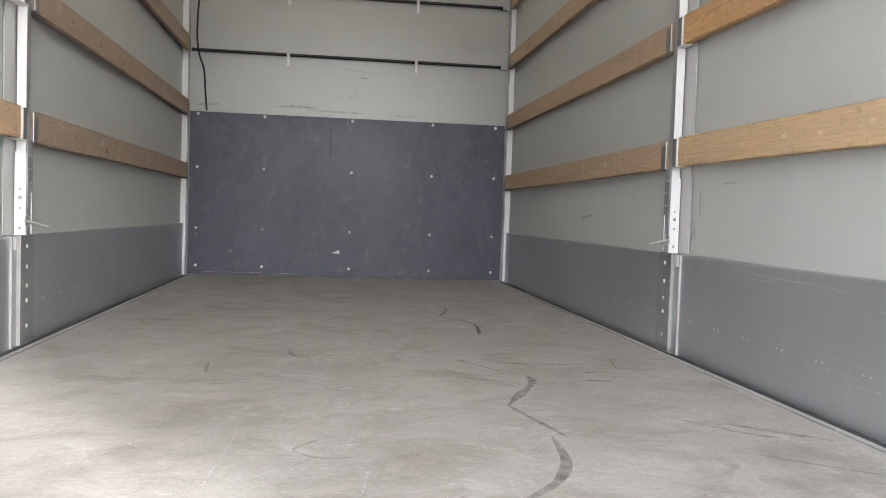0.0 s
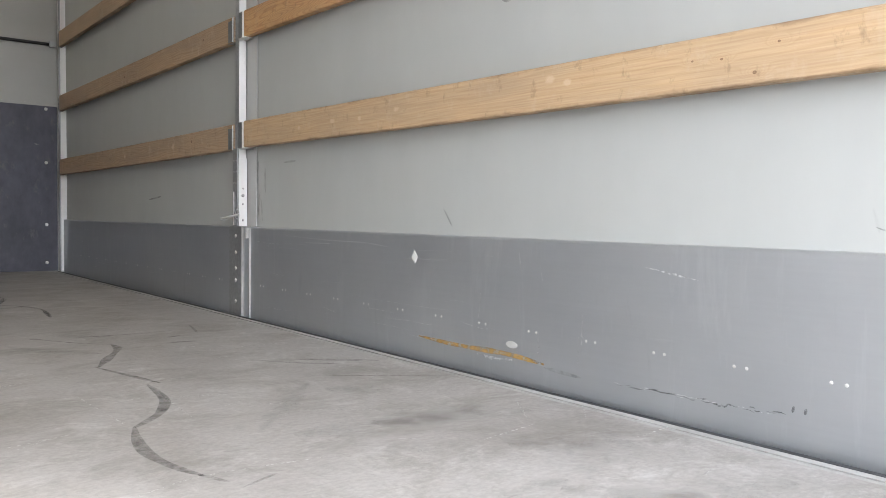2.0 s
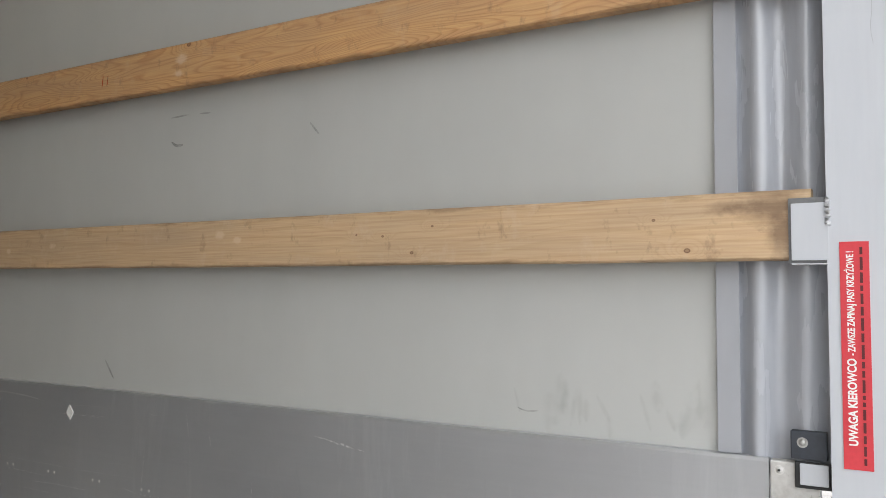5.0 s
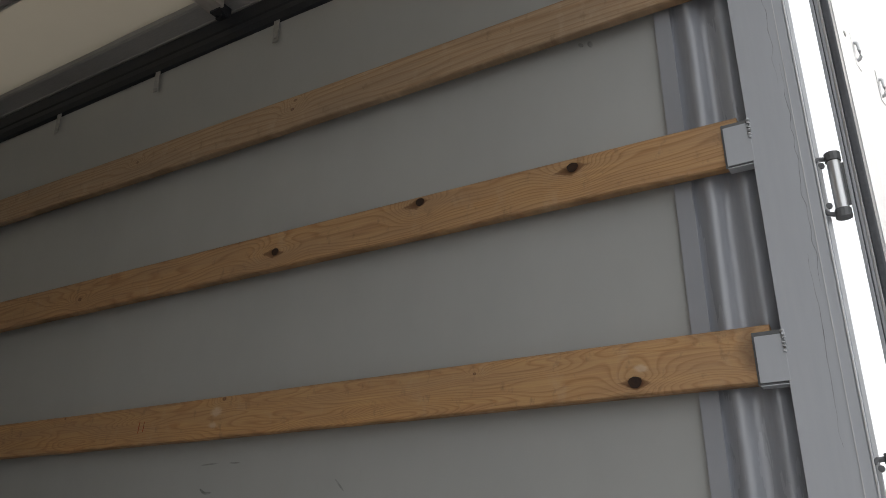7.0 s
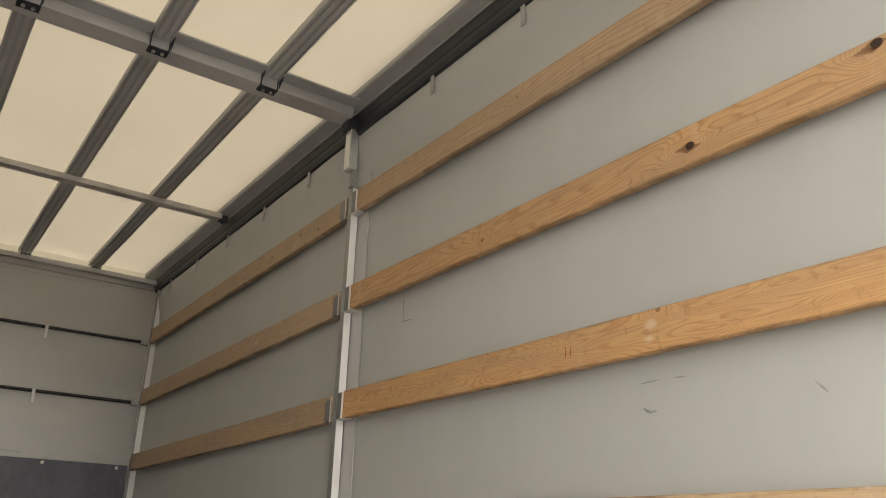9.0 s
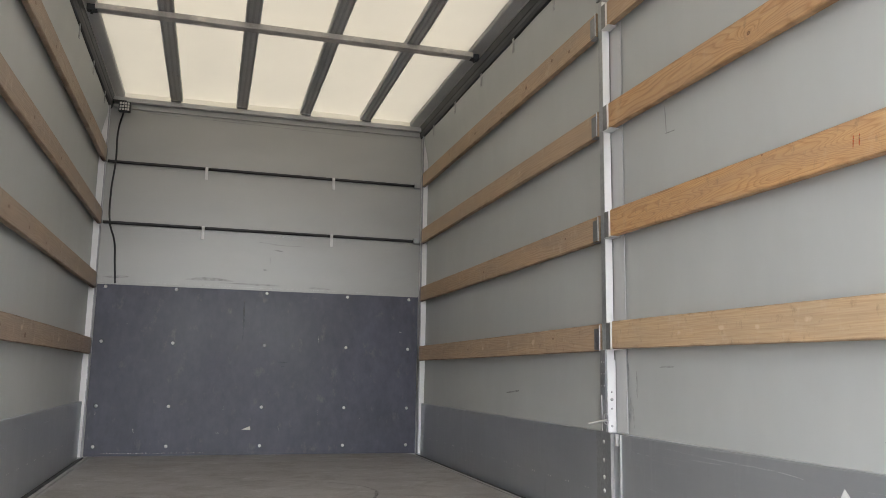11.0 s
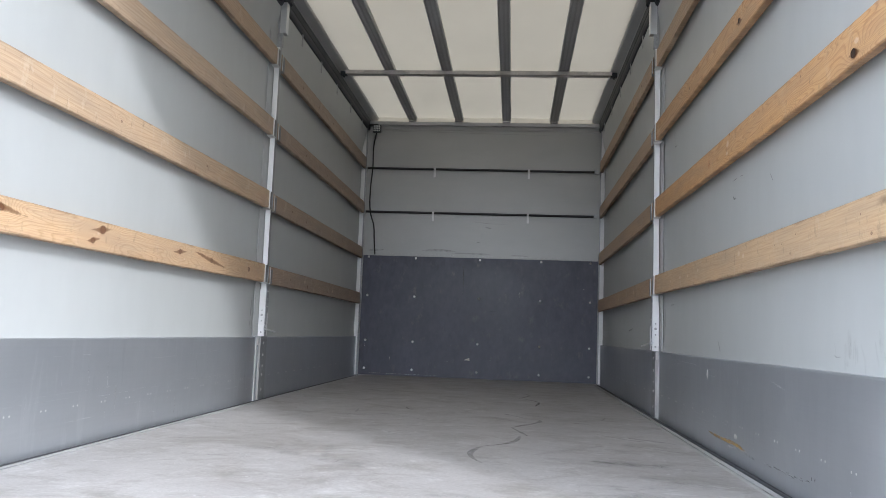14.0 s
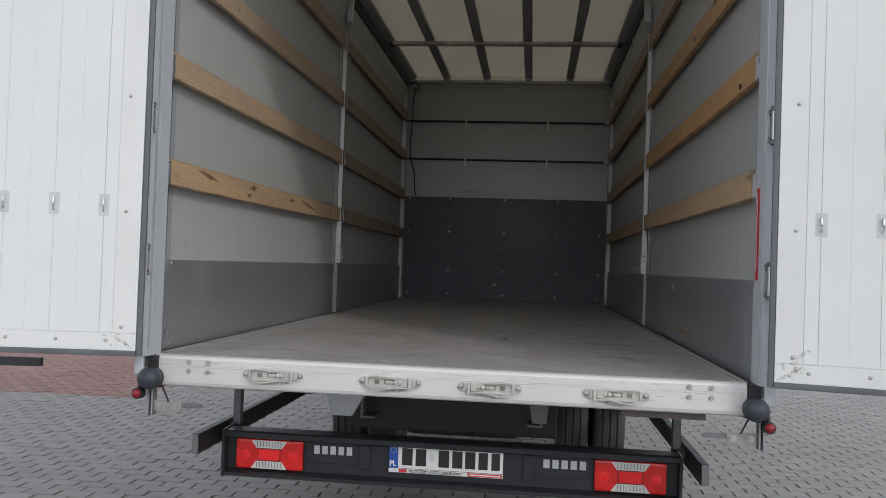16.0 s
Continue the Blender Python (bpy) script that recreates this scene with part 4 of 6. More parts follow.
SAG = (0.0, -0.004, 0.003, -0.005)
HOLES = {1: ((0.365, 1.208, 0.0125),), 2: ((0.470, 1.739, 0.0125), (0.901, 1.752, 0.0115), (1.403, 1.713, 0.0115))}
SLATS = {
    1: [wood("pine_a", (0.63, 0.438, 0.258), (0.585, 0.393, 0.222), ((0.287, 0.734, 0.010), (0.345, 0.789, 0.006), (0.855, 0.743, 0.008), (0.805, 0.797, 0.006), (0.93, 0.78, 0.006), (1.0, 0.785, 0.005)), 1.0, 60, 0.35, (), 7.0, ((1.42, 0.80, 0.022), (1.36, 0.785, 0.018), (2.1, 0.79, 0.02), (2.5, 0.785, 0.02), (2.75, 0.78, 0.018), (2.32, 0.78, 0.016)), ((0.15, 0.80, 0.06, 0.03), (0.13, 0.755, 0.03, 0.05), (0.20, 0.805, 0.05, 0.012))),
        wood("pine_b", GOLD, GOLD_DARK, ((0.365, 1.208, 0.030), (0.745, 1.272, 0.008), (1.550, 1.297, 0.014), (2.26, 1.305, 0.008)), 2.3, 55, 0.2, ((0.365, 1.206, 0.040, 0.018, 0.12),), 36.0, ((1.575, 1.262, 0.030), (1.585, 1.225, 0.022), (0.35, 1.236, 0.02)), ((0.13, 1.24, 0.03, 0.05),)),
        wood("pine_c", (0.615, 0.366, 0.172), (0.455, 0.232, 0.09), ((0.470, 1.739, 0.026), (0.901, 1.752, 0.022), (1.403, 1.713, 0.022), (2.3, 1.72, 0.016)), 3.1, 60, 0.2, ((0.475, 1.737, 0.055, 0.020, -0.08), (0.915, 1.751, 0.050, 0.018, -0.08), (1.415, 1.712, 0.05, 0.018, 0.1)), 16.0),
        wood("pine_d", (0.555, 0.385, 0.235), (0.43, 0.262, 0.14), ((1.38, 2.19, 0.013), (1.37, 2.22, 0.010), (2.1, 2.2, 0.012)), 4.4, 60, 0.3),
        wood("pine_e", (0.54, 0.382, 0.248), (0.455, 0.302, 0.182), ((3.85, 0.8, 0.014), (5.2, 0.78, 0.012), (4.5, 1.75, 0.013), (5.4, 1.74, 0.012)), 5.2, 80, 0.5, (), 9.0, ((4.1, 0.79, 0.03), (4.9, 0.78, 0.025), (4.3, 1.74, 0.02))),
        wood("pine_f", (0.53, 0.368, 0.234), (0.438, 0.284, 0.164), ((3.7, 1.27, 0.013), (4.9, 1.25, 0.014), (3.64, 2.19, 0.018), (3.85, 2.225, 0.02), (4.2, 2.2, 0.022), (4.6, 2.18, 0.016), (5.1, 2.2, 0.022), (5.7, 2.21, 0.02)), 6.6, 95, 0.4, (), 9.0)],
    -1: [wood("pine_g", (0.66, 0.45, 0.27), (0.55, 0.35, 0.19), ((0.605, 0.794, 0.030), (1.222, 0.803, 0.040), (1.155, 0.755, 0.028), (1.945, 0.795, 0.030), (2.345, 0.788, 0.032), (2.94, 0.792, 0.034)), 7.3, 62, 0.2,
              ((0.60, 0.797, 0.16, 0.016, -0.10), (0.53, 0.806, 0.09, 0.012, -0.10), (1.215, 0.803, 0.085, 0.018, 0.12), (1.155, 0.757, 0.06, 0.012, 0.2), (1.94, 0.793, 0.09, 0.014, 0.1), (2.35, 0.787, 0.26, 0.015, -0.10), (2.22, 0.803, 0.12, 0.011, -0.10)), 22.0,
              ((0.60, 0.785, 0.012), (2.35, 0.779, 0.012), (1.19, 0.785, 0.012), (2.0, 0.765, 0.012))),
         wood("pine_h", PALE, PALE_DARK, ((1.3, 1.25, 0.012), (2.2, 1.26, 0.013)), 8.1, 60, 0.7),
         wood("pine_i", (0.565, 0.415, 0.28), (0.485, 0.34, 0.215), ((0.9, 1.71, 0.012), (2.4, 1.74, 0.013)), 9.7, 60, 0.6),
         wood("pine_j", (0.53, 0.375, 0.24), (0.45, 0.305, 0.185), ((1.9, 2.2, 0.012),), 10.2, 60, 0.5),
         wood("pine_k", (0.44, 0.328, 0.24), (0.36, 0.252, 0.175), ((4.331, 0.768, 0.03), (3.85, 0.79, 0.014), (5.5, 0.78, 0.016), (5.0, 0.765, 0.016), (4.8, 1.73, 0.018), (4.1, 1.74, 0.02), (5.4, 1.73, 0.02)), 11.4, 90, 0.45, (), 10.0, ((4.25, 0.80, 0.03), (5.2, 0.78, 0.03))),
         wood("pine_l", (0.44, 0.33, 0.24), (0.36, 0.252, 0.172), ((3.8, 1.27, 0.02), (4.2, 1.25, 0.018), (4.6, 1.24, 0.018), (5.0, 1.25, 0.014), (5.5, 1.26, 0.02), (3.9, 2.2, 0.02), (4.4, 2.2, 0.02), (4.9, 2.2, 0.02), (5.6, 2.2, 0.022)), 12.9, 90, 0.45, (), 10.0)],
}
right_wall = side_wall(1)
left_wall = side_wall(-1)


def cloth_mark(parent, side, points, width, material=None):
    part("scratch", ribbon([(side * 1.2535, y, z) for y, z in points], width, (-side, 0, 0), 0.0), material or SCUFF, parent, "dark scratch on the tarpaulin")


for pts, w in (([(2.868, 1.666), (2.86, 1.55)], 0.007), ([(2.87, 1.555), (2.80, 1.55)], 0.007), ([(1.66, 1.125), (1.59, 1.127)], 0.005), ([(1.55, 1.125), (1.51, 1.123)], 0.005),
               ([(1.655, 1.06), (1.635, 1.048), (1.61, 1.048)], 0.010), ([(1.175, 1.062), (1.145, 1.03)], 0.006), ([(0.447, 2.113), (0.435, 2.10)], 0.012), ([(0.42, 2.11), (0.412, 2.09)], 0.014),
               ([(4.60, 0.522), (4.50, 0.530), (4.40, 0.538)], 0.014), ([(2.95, 0.66), (2.85, 0.662)], 0.012), ([(1.9, 0.47), (1.86, 0.42)], 0.01), ([(0.63, 0.437), (0.61, 0.431), (0.585, 0.433)], 0.004)):
    cloth_mark(right_wall, 1, pts, w)
for y in (1.872, 1.893):
    part("pencil_mark", ribbon([(1.2100, y, 1.262), (1.2100, y + 0.004, 1.228)], 0.005, (-1, 0, 0), 0.0), RED_PENCIL, right_wall, "red pencil mark on the slat")
dent = B()
bmesh.ops.create_uvsphere(dent, u_segments=16, v_segments=8, radius=0.027, matrix=Matrix.Translation((1.2415, 1.575, 0.096)) @ Matrix.Diagonal((0.12, 1.0, 0.42, 1)))
# rubs, dent and label scrap on the offside rear board
part("paint_rub", ribbon([(1.24, 2.0, 0.068), (1.24, 1.82, 0.064), (1.24, 1.6, 0.068), (1.24, 1.45, 0.06)], 0.017, (-1, 0, 0), 0.0008), YELLOW, right_wall, "yellow paint rubbed onto the board")
# dent is a raised lens; its reflected highlight is in the paler metal
part("dent", dent, RIVET, right_wall, "bright dent", True)
for pts, w, mt in (([(1.72, 0.05), (1.64, 0.048), (1.56, 0.055)], 0.016, BRIGHT), ([(1.45, 0.052), (1.32, 0.046)], 0.01, SCUFF_THIN), ([(1.06, 0.056), (0.95, 0.057)], 0.003, BRIGHT),
                   ([(2.9, 0.362), (2.6, 0.355), (2.3, 0.352), (2.15, 0.34)], 0.006, BRIGHT), ([(2.75, 0.34), (2.55, 0.342)], 0.004, BRIGHT),
                   ([(1.13, 0.335), (0.99, 0.315)], 0.008, BRIGHT), ([(1.55, 0.35), (1.54, 0.29)], 0.005, BRIGHT), ([(1.47, 0.32), (1.46, 0.28)], 0.004, BRIGHT), ([(2.6, 0.1), (2.5, 0.09)], 0.006, BRIGHT), ([(0.5, 0.1), (0.49, 0.06)], 0.004, BRIGHT)):
    part("scratch", ribbon([(1.24, y, z) for y, z in pts], w, (-1, 0, 0), 0.0007), mt, right_wall, "scratch on the drop board")
for y, z0, z1, w in ((1.397, 0.07, 0.30, 0.035), (1.47, 0.10, 0.24, 0.025), (1.25, 0.20, 0.29, 0.03), (2.06, 0.03, 0.12, 0.03), (2.6, 0.05, 0.28, 0.03)):
    part("rub_mark", ribbon([(-1.24, y, z0), (-1.24, y + 0.006, 0.5 * (z0 + z1)), (-1.24, y - 0.004, z1)], w, (1, 0, 0), 0.0005), RUB, left_wall, "pale rub on the drop board")
q = random.Random(21)
for k in range(34):
    u = k / 33
    y, z, l = 1.22 - 0.42 * u, 0.049 + 0.011 * u + q.gauss(0, 0.0022), q.uniform(0.012, 0.030)
    part("scrape", ribbon([(1.24, y, z), (1.24, y - 0.5 * l, z + q.gauss(0, 0.0016)), (1.24, y - l, z + q.gauss(0, 0.002))], q.uniform(0.0018, 0.0052) * (1.3 - 0.7 * abs(2 * u - 0.8)), (-1, 0, 0), 0.0007),
         SCRAPE if q.random() < 0.7 else BRIGHT, right_wall, "dark broken scrape along the drop board")
for y in (0.770, 0.745):
    part("scrape", ribbon([(1.24, y, 0.069), (1.24, y - 0.003, 0.082)], 0.009, (-1, 0, 0), 0.0007), SCRAPE, right_wall, "dark nick in the drop board")
part("label_scrap", prism(B(), [(2.045, 0.315), (2.025, 0.297), (2.012, 0.318), (2.03, 0.338)], "x", 1.2385, 1.2398), INK_WHITE, right_wall, "torn white paper scrap")
r = random.Random(8)
for y0, z0, z1 in ((-0.004, 1.05, 1.42), (-0.016, 1.34, 1.86), (-0.006, 1.80, 2.2)):
    n = int((z1 - z0) / 0.025)
    part("crack", ribbon([(1.208, y0 + r.gauss(0, 0.0016), z0 + (z1 - z0) * k / n) for k in range(n + 1)], 0.0018, (-1, 0, 0), 0.0006), SCUFF, right_wall, "hairline crack in the post's paint")
for side, wall in ((1, right_wall), (-1, left_wall)):
    for k in range(1 if side > 0 else 6):
        y, z = (1.7 if side > 0 else 0.35 + 0.42 * k) + r.uniform(0, 0.2), 0.172 + r.uniform(-0.012, 0.03)
        part("scratch", ribbon([(side * 1.24, y, z), (side * 1.24, y + 0.3, z + r.gauss(0, 0.005)), (side * 1.24, y + r.uniform(0.5, 0.8), z + r.gauss(0, 0.01))], r.uniform(0.001, 0.002), (-side, 0, 0), 0.0006), BRIGHT, wall)
    for k in range(9):
        y, z = r.uniform(1.3 if side > 0 else 0.4, 3.1), r.uniform(0.06, 0.2)
        part("rub_mark", ribbon([(side * 1.24, y, z), (side * 1.24, y + r.gauss(0, 0.01), z + r.uniform(0.06, 0.16))], r.uniform(0.012, 0.03), (-side, 0, 0), 0.0005), RUB, wall, "pale rub on the drop board")
    for k in range(22):
        y, z = 0.27 + 0.36 * r.random() ** 1.5, r.uniform(0.392, 0.45)
        part("smudge", ribbon([(side * 1.2585, y, z), (side * 1.2585, y + r.gauss(0, 0.012), z + r.uniform(0.02, 0.08))], r.uniform(0.010, 0.045), (-side, 0, 0), 0.0), SMUDGE_PALE, wall, "faint dirt on the tarpaulin")
    for k in range(5):
        y, z = r.uniform(3.12, 3.235), r.uniform(0.41, 0.62)
        part("smudge", ribbon([(side * 1.2585, y, z), (side * 1.2585, y + r.gauss(0, 0.008), z + r.uniform(0.04, 0.12))], r.uniform(0.01, 0.03), (-side, 0, 0), 0.0), SMUDGE, wall, "dark smudge beside the post")
    for _ in range(24):
        y, z, l = r.uniform(1.6 if side > 0 else 0.4, 3.1) if r.random() < 0.7 else r.uniform(3.5, 6.3), r.choice((r.uniform(0.03, 0.13), r.uniform(0.3, 0.35), r.uniform(0.05, 0.35))), r.uniform(0.03, 0.3)
        part("scratch", ribbon([(side * 1.24, y, z), (side * 1.24, y + l * 0.5, z + r.gauss(0, 0.002)), (side * 1.24, y + l, z + r.gauss(0, 0.004))], r.uniform(0.001, 0.003), (-side, 0, 0), 0.0006), BRIGHT, wall)

# ---- front wall ----
front_wall = tagged(new("wall_front", mesh_of("wall_front", box(B(), -1.30, 1.30, L + 0.012, L + 0.05, -0.05, 2.662), FRONT)), "pale grey front wall lining with a dark plywood lower half", "wall", kind="structure")
ply = part("kick_panel", box(B(), -1.214, 1.214, L - 0.002, L + 0.011, 0.001, 1.236, 0.001), PLY_DARK, front_wall, "dark film-faced plywood panel")
bm = B()
for x in (-1.155, -0.660, 0.008, 0.637, 1.138):
    for z in (1.216, 0.816, 0.352, 0.066):
        dome(bm, (x, L - 0.002, z + 0.003 * math.sin(9 * x)), 0.0125, (0, -1, 0), 0.35, 10)
part("rivet_row", bm, RIVET, ply, "pale rivet heads", True)
part("panel_trim", box(B(), -1.214, 1.214, L + 0.003, L + 0.0115, 1.2365, 1.247, 0.001), FRONT, front_wall, "thin pale metal trim")
part("torn_patch", prism(B(), [(-0.13, 0.185), (-0.065, 0.183), (-0.07, 0.212), (-0.085, 0.205)], "y", L - 0.0035, L - 0.0021), surface("raw_wood", (0.74, 0.70, 0.65), 0.7), ply, "torn pale patch")
for pts, w, mt in (([(0.14, 0.21), (0.142, 0.165)], 0.007, CHALK), ([(-0.90, 0.205), (-0.89, 0.165)], 0.007, CHALK), ([(0.76, 0.28), (0.76, 0.255)], 0.005, CHALK), ([(0.43, 0.33), (0.435, 0.30)], 0.006, CHALK),
                   ([(-0.27, 0.36), (-0.27, 0.33)], 0.005, CHALK), ([(-0.32, 0.16), (-0.29, 0.162)], 0.012, CHALK), ([(0.42, 0.90), (0.42, 0.84)], 0.006, CHALK), ([(1.06, 0.95), (1.09, 0.945)], 0.006, CHALK),
                   ([(-1.16, 0.32), (-1.157, 0.29)], 0.008, CHALK), ([(-1.0, 0.95), (-0.97, 0.95)], 0.005, CHALK), ([(-0.84, 0.965), (-0.82, 0.965)], 0.005, CHALK), ([(-0.16, 1.15), (-0.155, 0.95), (-0.16, 0.85)], 0.02, SCUFF),
                   ([(0.12, 0.69), (0.19, 0.69)], 0.008, SCUFF), ([(0.13, 0.66), (0.18, 0.66)], 0.006, SCUFF), ([(-1.1, 0.021), (-0.4, 0.019)], 0.006, CHALK)):
    part("scratch", ribbon([(x, L - 0.002, z) for x, z in pts], w, (0, -1, 0), 0.0007), mt, ply)
for z in (2.160, 1.695):
    bm = B()
    rod(bm, (-1.21, L - 0.01, z + 0.002), (1.20, L - 0.01, z), 0.012, 10)
    bar = part("load_bar", bm, BLACK_STEEL, front_wall, "black steel cross bar", True)
    for x in (-0.495, 0.488):
        part("hook", box(B(), x - 0.011, x + 0.011, L - 0.028, L - 0.023, z - 0.088, z + 0.012, 0.002), ALU_WHITE, bar, "pale metal hook")
    part("bar_end", box(B(), 1.16, 1.212, L - 0.03, L - 0.0, z - 0.022, z + 0.022, 0.003), GALV, bar)
for pts, w in (([(-0.60, 1.30), (-0.42, 1.31), (-0.25, 1.30)], 0.03), ([(-0.35, 1.285), (0.1, 1.28)], 0.02), ([(0.33, 1.275), (0.5, 1.27)], 0.02), ([(-0.1, 1.62), (0.1, 1.60), (0.3, 1.60)], 0.008), ([(0.05, 1.56), (0.12, 1.55)], 0.012),
               ([(-0.62, 2.565), (0.7, 2.545)], 0.006), ([(-0.97, 2.57), (-0.7, 2.565)], 0.006), ([(0.02, 1.5), (0.02, 1.44)], 0.008), ([(-0.03, 1.4), (0.0, 1.4)], 0.014), ([(-1.18, 1.29), (-1.0, 1.30)], 0.02)):
    part("scratch", ribbon([(x, L + 0.012, z) for x, z in pts], w, (0, -1, 0), 0.0006), SCUFF_THIN, front_wall, "grey stain")
for pts, w in (([(-0.05, 1.672), (0.2, 1.668), (0.45, 1.665)], 0.012), ([(0.1, 1.655), (0.35, 1.652)], 0.008), ([(-1.1, 2.128), (-0.6, 2.125)], 0.008), ([(0.55, 2.12), (1.0, 2.115)], 0.008), ([(-0.6, 1.66), (-0.1, 1.655)], 0.006),
               ([(-1.0, 1.262), (-0.3, 1.258), (0.5, 1.256), (1.1, 1.258)], 0.010)):
    part("scratch", ribbon([(x, L + 0.012, z) for x, z in pts], w, (0, -1, 0), 0.0007), CHALK, front_wall, "pale worn streak")
part("top_rail", box(B(), -1.22, 1.22, L - 0.045, L + 0.01, 2.625, 2.66, 0.003), ROOF_RAIL, front_wall, "dull metal top rail")
part("top_strip", box(B(), -1.20, 1.20, L - 0.004, L + 0.011, 2.585, 2.6245, 0.001), FRONT, front_wall)

# ---- roof ----
bm = B()
ny, nx = 66, 24
grid = [[bm.verts.new((-1.21 + 2.42 * i / nx, min(-0.03 + (L + 0.24) * k / ny, L + 0.13),
                       (2.662 if k == ny else ROOF_Z) + 0.008 * noise.noise(Vector((i * 0.35, k * 0.22, 1))) + 0.012 * math.sin(math.pi * i / nx))) for k in range(ny + 1)] for i in range(nx + 1)]
for i in range(nx):
    for k in range(ny):
        bm.faces.new((grid[i][k], grid[i + 1][k], grid[i + 1][k + 1], grid[i][k + 1]))
ceiling = tagged(new("ceiling", mesh_of("ceiling", bm, ROOF, True)), "cream translucent canvas roof lit by daylight", "roof", kind="structure")

part("front_ledge", box(B(), -1.21, 1.21, L + 0.011, L + 0.14, 2.6625, 2.668), ROOF_RAIL, front_wall)
roof_frame = thing("roof_frame", "dull aluminium sliding roof frame under cream canvas", "roof frame", (0, 3.2, 2.7), kind="structure")
for x in (-0.752, -0.258, 0.242, 0.735):
    web = part("roof_stringer", box(B(), x - 0.045, x + 0.045, 0.02, L + 0.02, 2.694, 2.724, 0.003), STRINGER, roof_frame, "ribbed grey roof stringer")
    for dx, w in ((-0.040, 0.008), (-0.016, 0.018), (0.016, 0.018), (0.040, 0.008)):
        part("rib", box(B(), x + dx - w / 2, x + dx + w / 2, 0.02, L + 0.02, 2.687, 2.6938, 0.002), ROOF_RAIL, web)
    for y in (0.08, 3.288, L - 0.038):
        bm = box(B(), x - 0.037, x + 0.037, y - 0.026, y + 0.026, 2.634 if y < 6 else 2.662, 2.639 if y < 6 else 2.667, 0.001)
        if y < 6:
            for e in (-1, 1):
                box(bm, x + e * 0.0395 - 0.0025, x + e * 0.0395 + 0.0025, y - 0.026, y + 0.026, 2.634, 2.686, 0.001)
                prism(bm, [(y - 0.03, 2.686), (y - 0.075, 2.686), (y - 0.03, 2.645)], "x", x + e * 0.044 - 0.002, x + e * 0.044 + 0.002)
        shoe = part("stringer_shoe", bm, DARK_RAIL if y < 6 else SHOE, roof_frame, "dark bolted shoe")
        bm = B()
        for e in (-1, 1):
            rod(bm, (x + e * 0.018, y, 2.626 if y < 6 else 2.656), (x + e * 0.018, y, 2.6335 if y < 6 else 2.6615), 0.008, 8)
        part("bolt", bm, BOLT, shoe)
for y, w, z0, z1, mt, lab in ((3.322, 0.054, 2.645, 2.700, ROOF_RAIL, "main roof bow"), (4.945, 0.034, 2.650, 2.684, BOW_WORN, "chipped thin roof bow"), (1.700, 0.034, 2.650, 2.684, BOW_WORN, "chipped thin roof bow")):
    half = 1.17 if w > 0.05 else 1.135
    bow = part("roof_bow", box(B(), -half, half, y - w, y + w, z0, z1, 0.004), mt, roof_frame, lab)
    if w > 0.05:
        part("bow_flange", box(B(), -half, half, y - w - 0.075, y - w - 0.0005, z0 + 0.050, z0 + 0.060, 0.002), SIDE_RAIL, bow, "dull upper flange")
        part("bow_flange", box(B(), -half, half, y + w + 0.0005, y + w + 0.016, z0 + 0.012, z0 + 0.045, 0.002), SIDE_RAIL, bow)
    for s in (-1, 1):
        bm = B()
        box(bm, *sorted((s * (half - 0.01), s * (half + 0.045))), y - 0.024, y + 0.024, z0 - 0.008, z0 + 0.028, 0.003)
        for dy in (-0.013, 0.013):
            rod(bm, (s * (half + 0.02), y + dy, z0 - 0.018), (s * (half + 0.02), y + dy, z0 - 0.008), 0.008, 8)
        part("bow_bracket", bm, DARK_RAIL, bow, "dark bow bracket")
for s in (-1, 1):
    bm = B()
    prism(bm, [(s * 1.140, 2.722), (s * 1.146, 2.714), (s * 1.196, 2.690), (s * 1.28, 2.690), (s * 1.28, 2.76), (s * 1.140, 2.76)], "y", 0.0, L + 0.13)
    rail = part("roof_rail", bm, SIDE_RAIL, roof_frame, "dull grey roof rail")
    # bright edge line of the rail, painted as a strip of paler metal
    part("rail_highlight", box(B(), *sorted((s * 1.197, s * 1.2055)), 0.0, L + 0.03, 2.6835, 2.6895, 0.002), ROOF_RAIL, rail, "pale strip drawn for the rail's edge highlight")
    bm = B()
    prism(bm, [(s * 1.208, 2.689), (s * 1.200, 2.675), (s * 1.202, 2.628), (s * 1.206, 2.622), (s * 1.206, 2.600), (s * 1.213, 2.578), (s * 1.228, 2.572), (s * 1.28, 2.572), (s * 1.28, 2.689)], "y", 0.0, L + 0.01)
    part("curtain_track", bm, DARK_RAIL, rail, "dark curtain track")
    for k in range(10):
        y = 0.905 + 0.584 * k
        if abs(y - 3.307) < 0.12:
            continue
        bm = B()
        box(bm, *sorted((s * 1.214, s * 1.218)), y - 0.0125, y + 0.0125, 2.490, 2.580, 0.0015)
        dome(bm, (s * 1.213, y, 2.505), 0.006, (-s, 0, 0), 0.5, 8)
        part("curtain_hanger", bm, GALV, rail, "small metal curtain hanger")

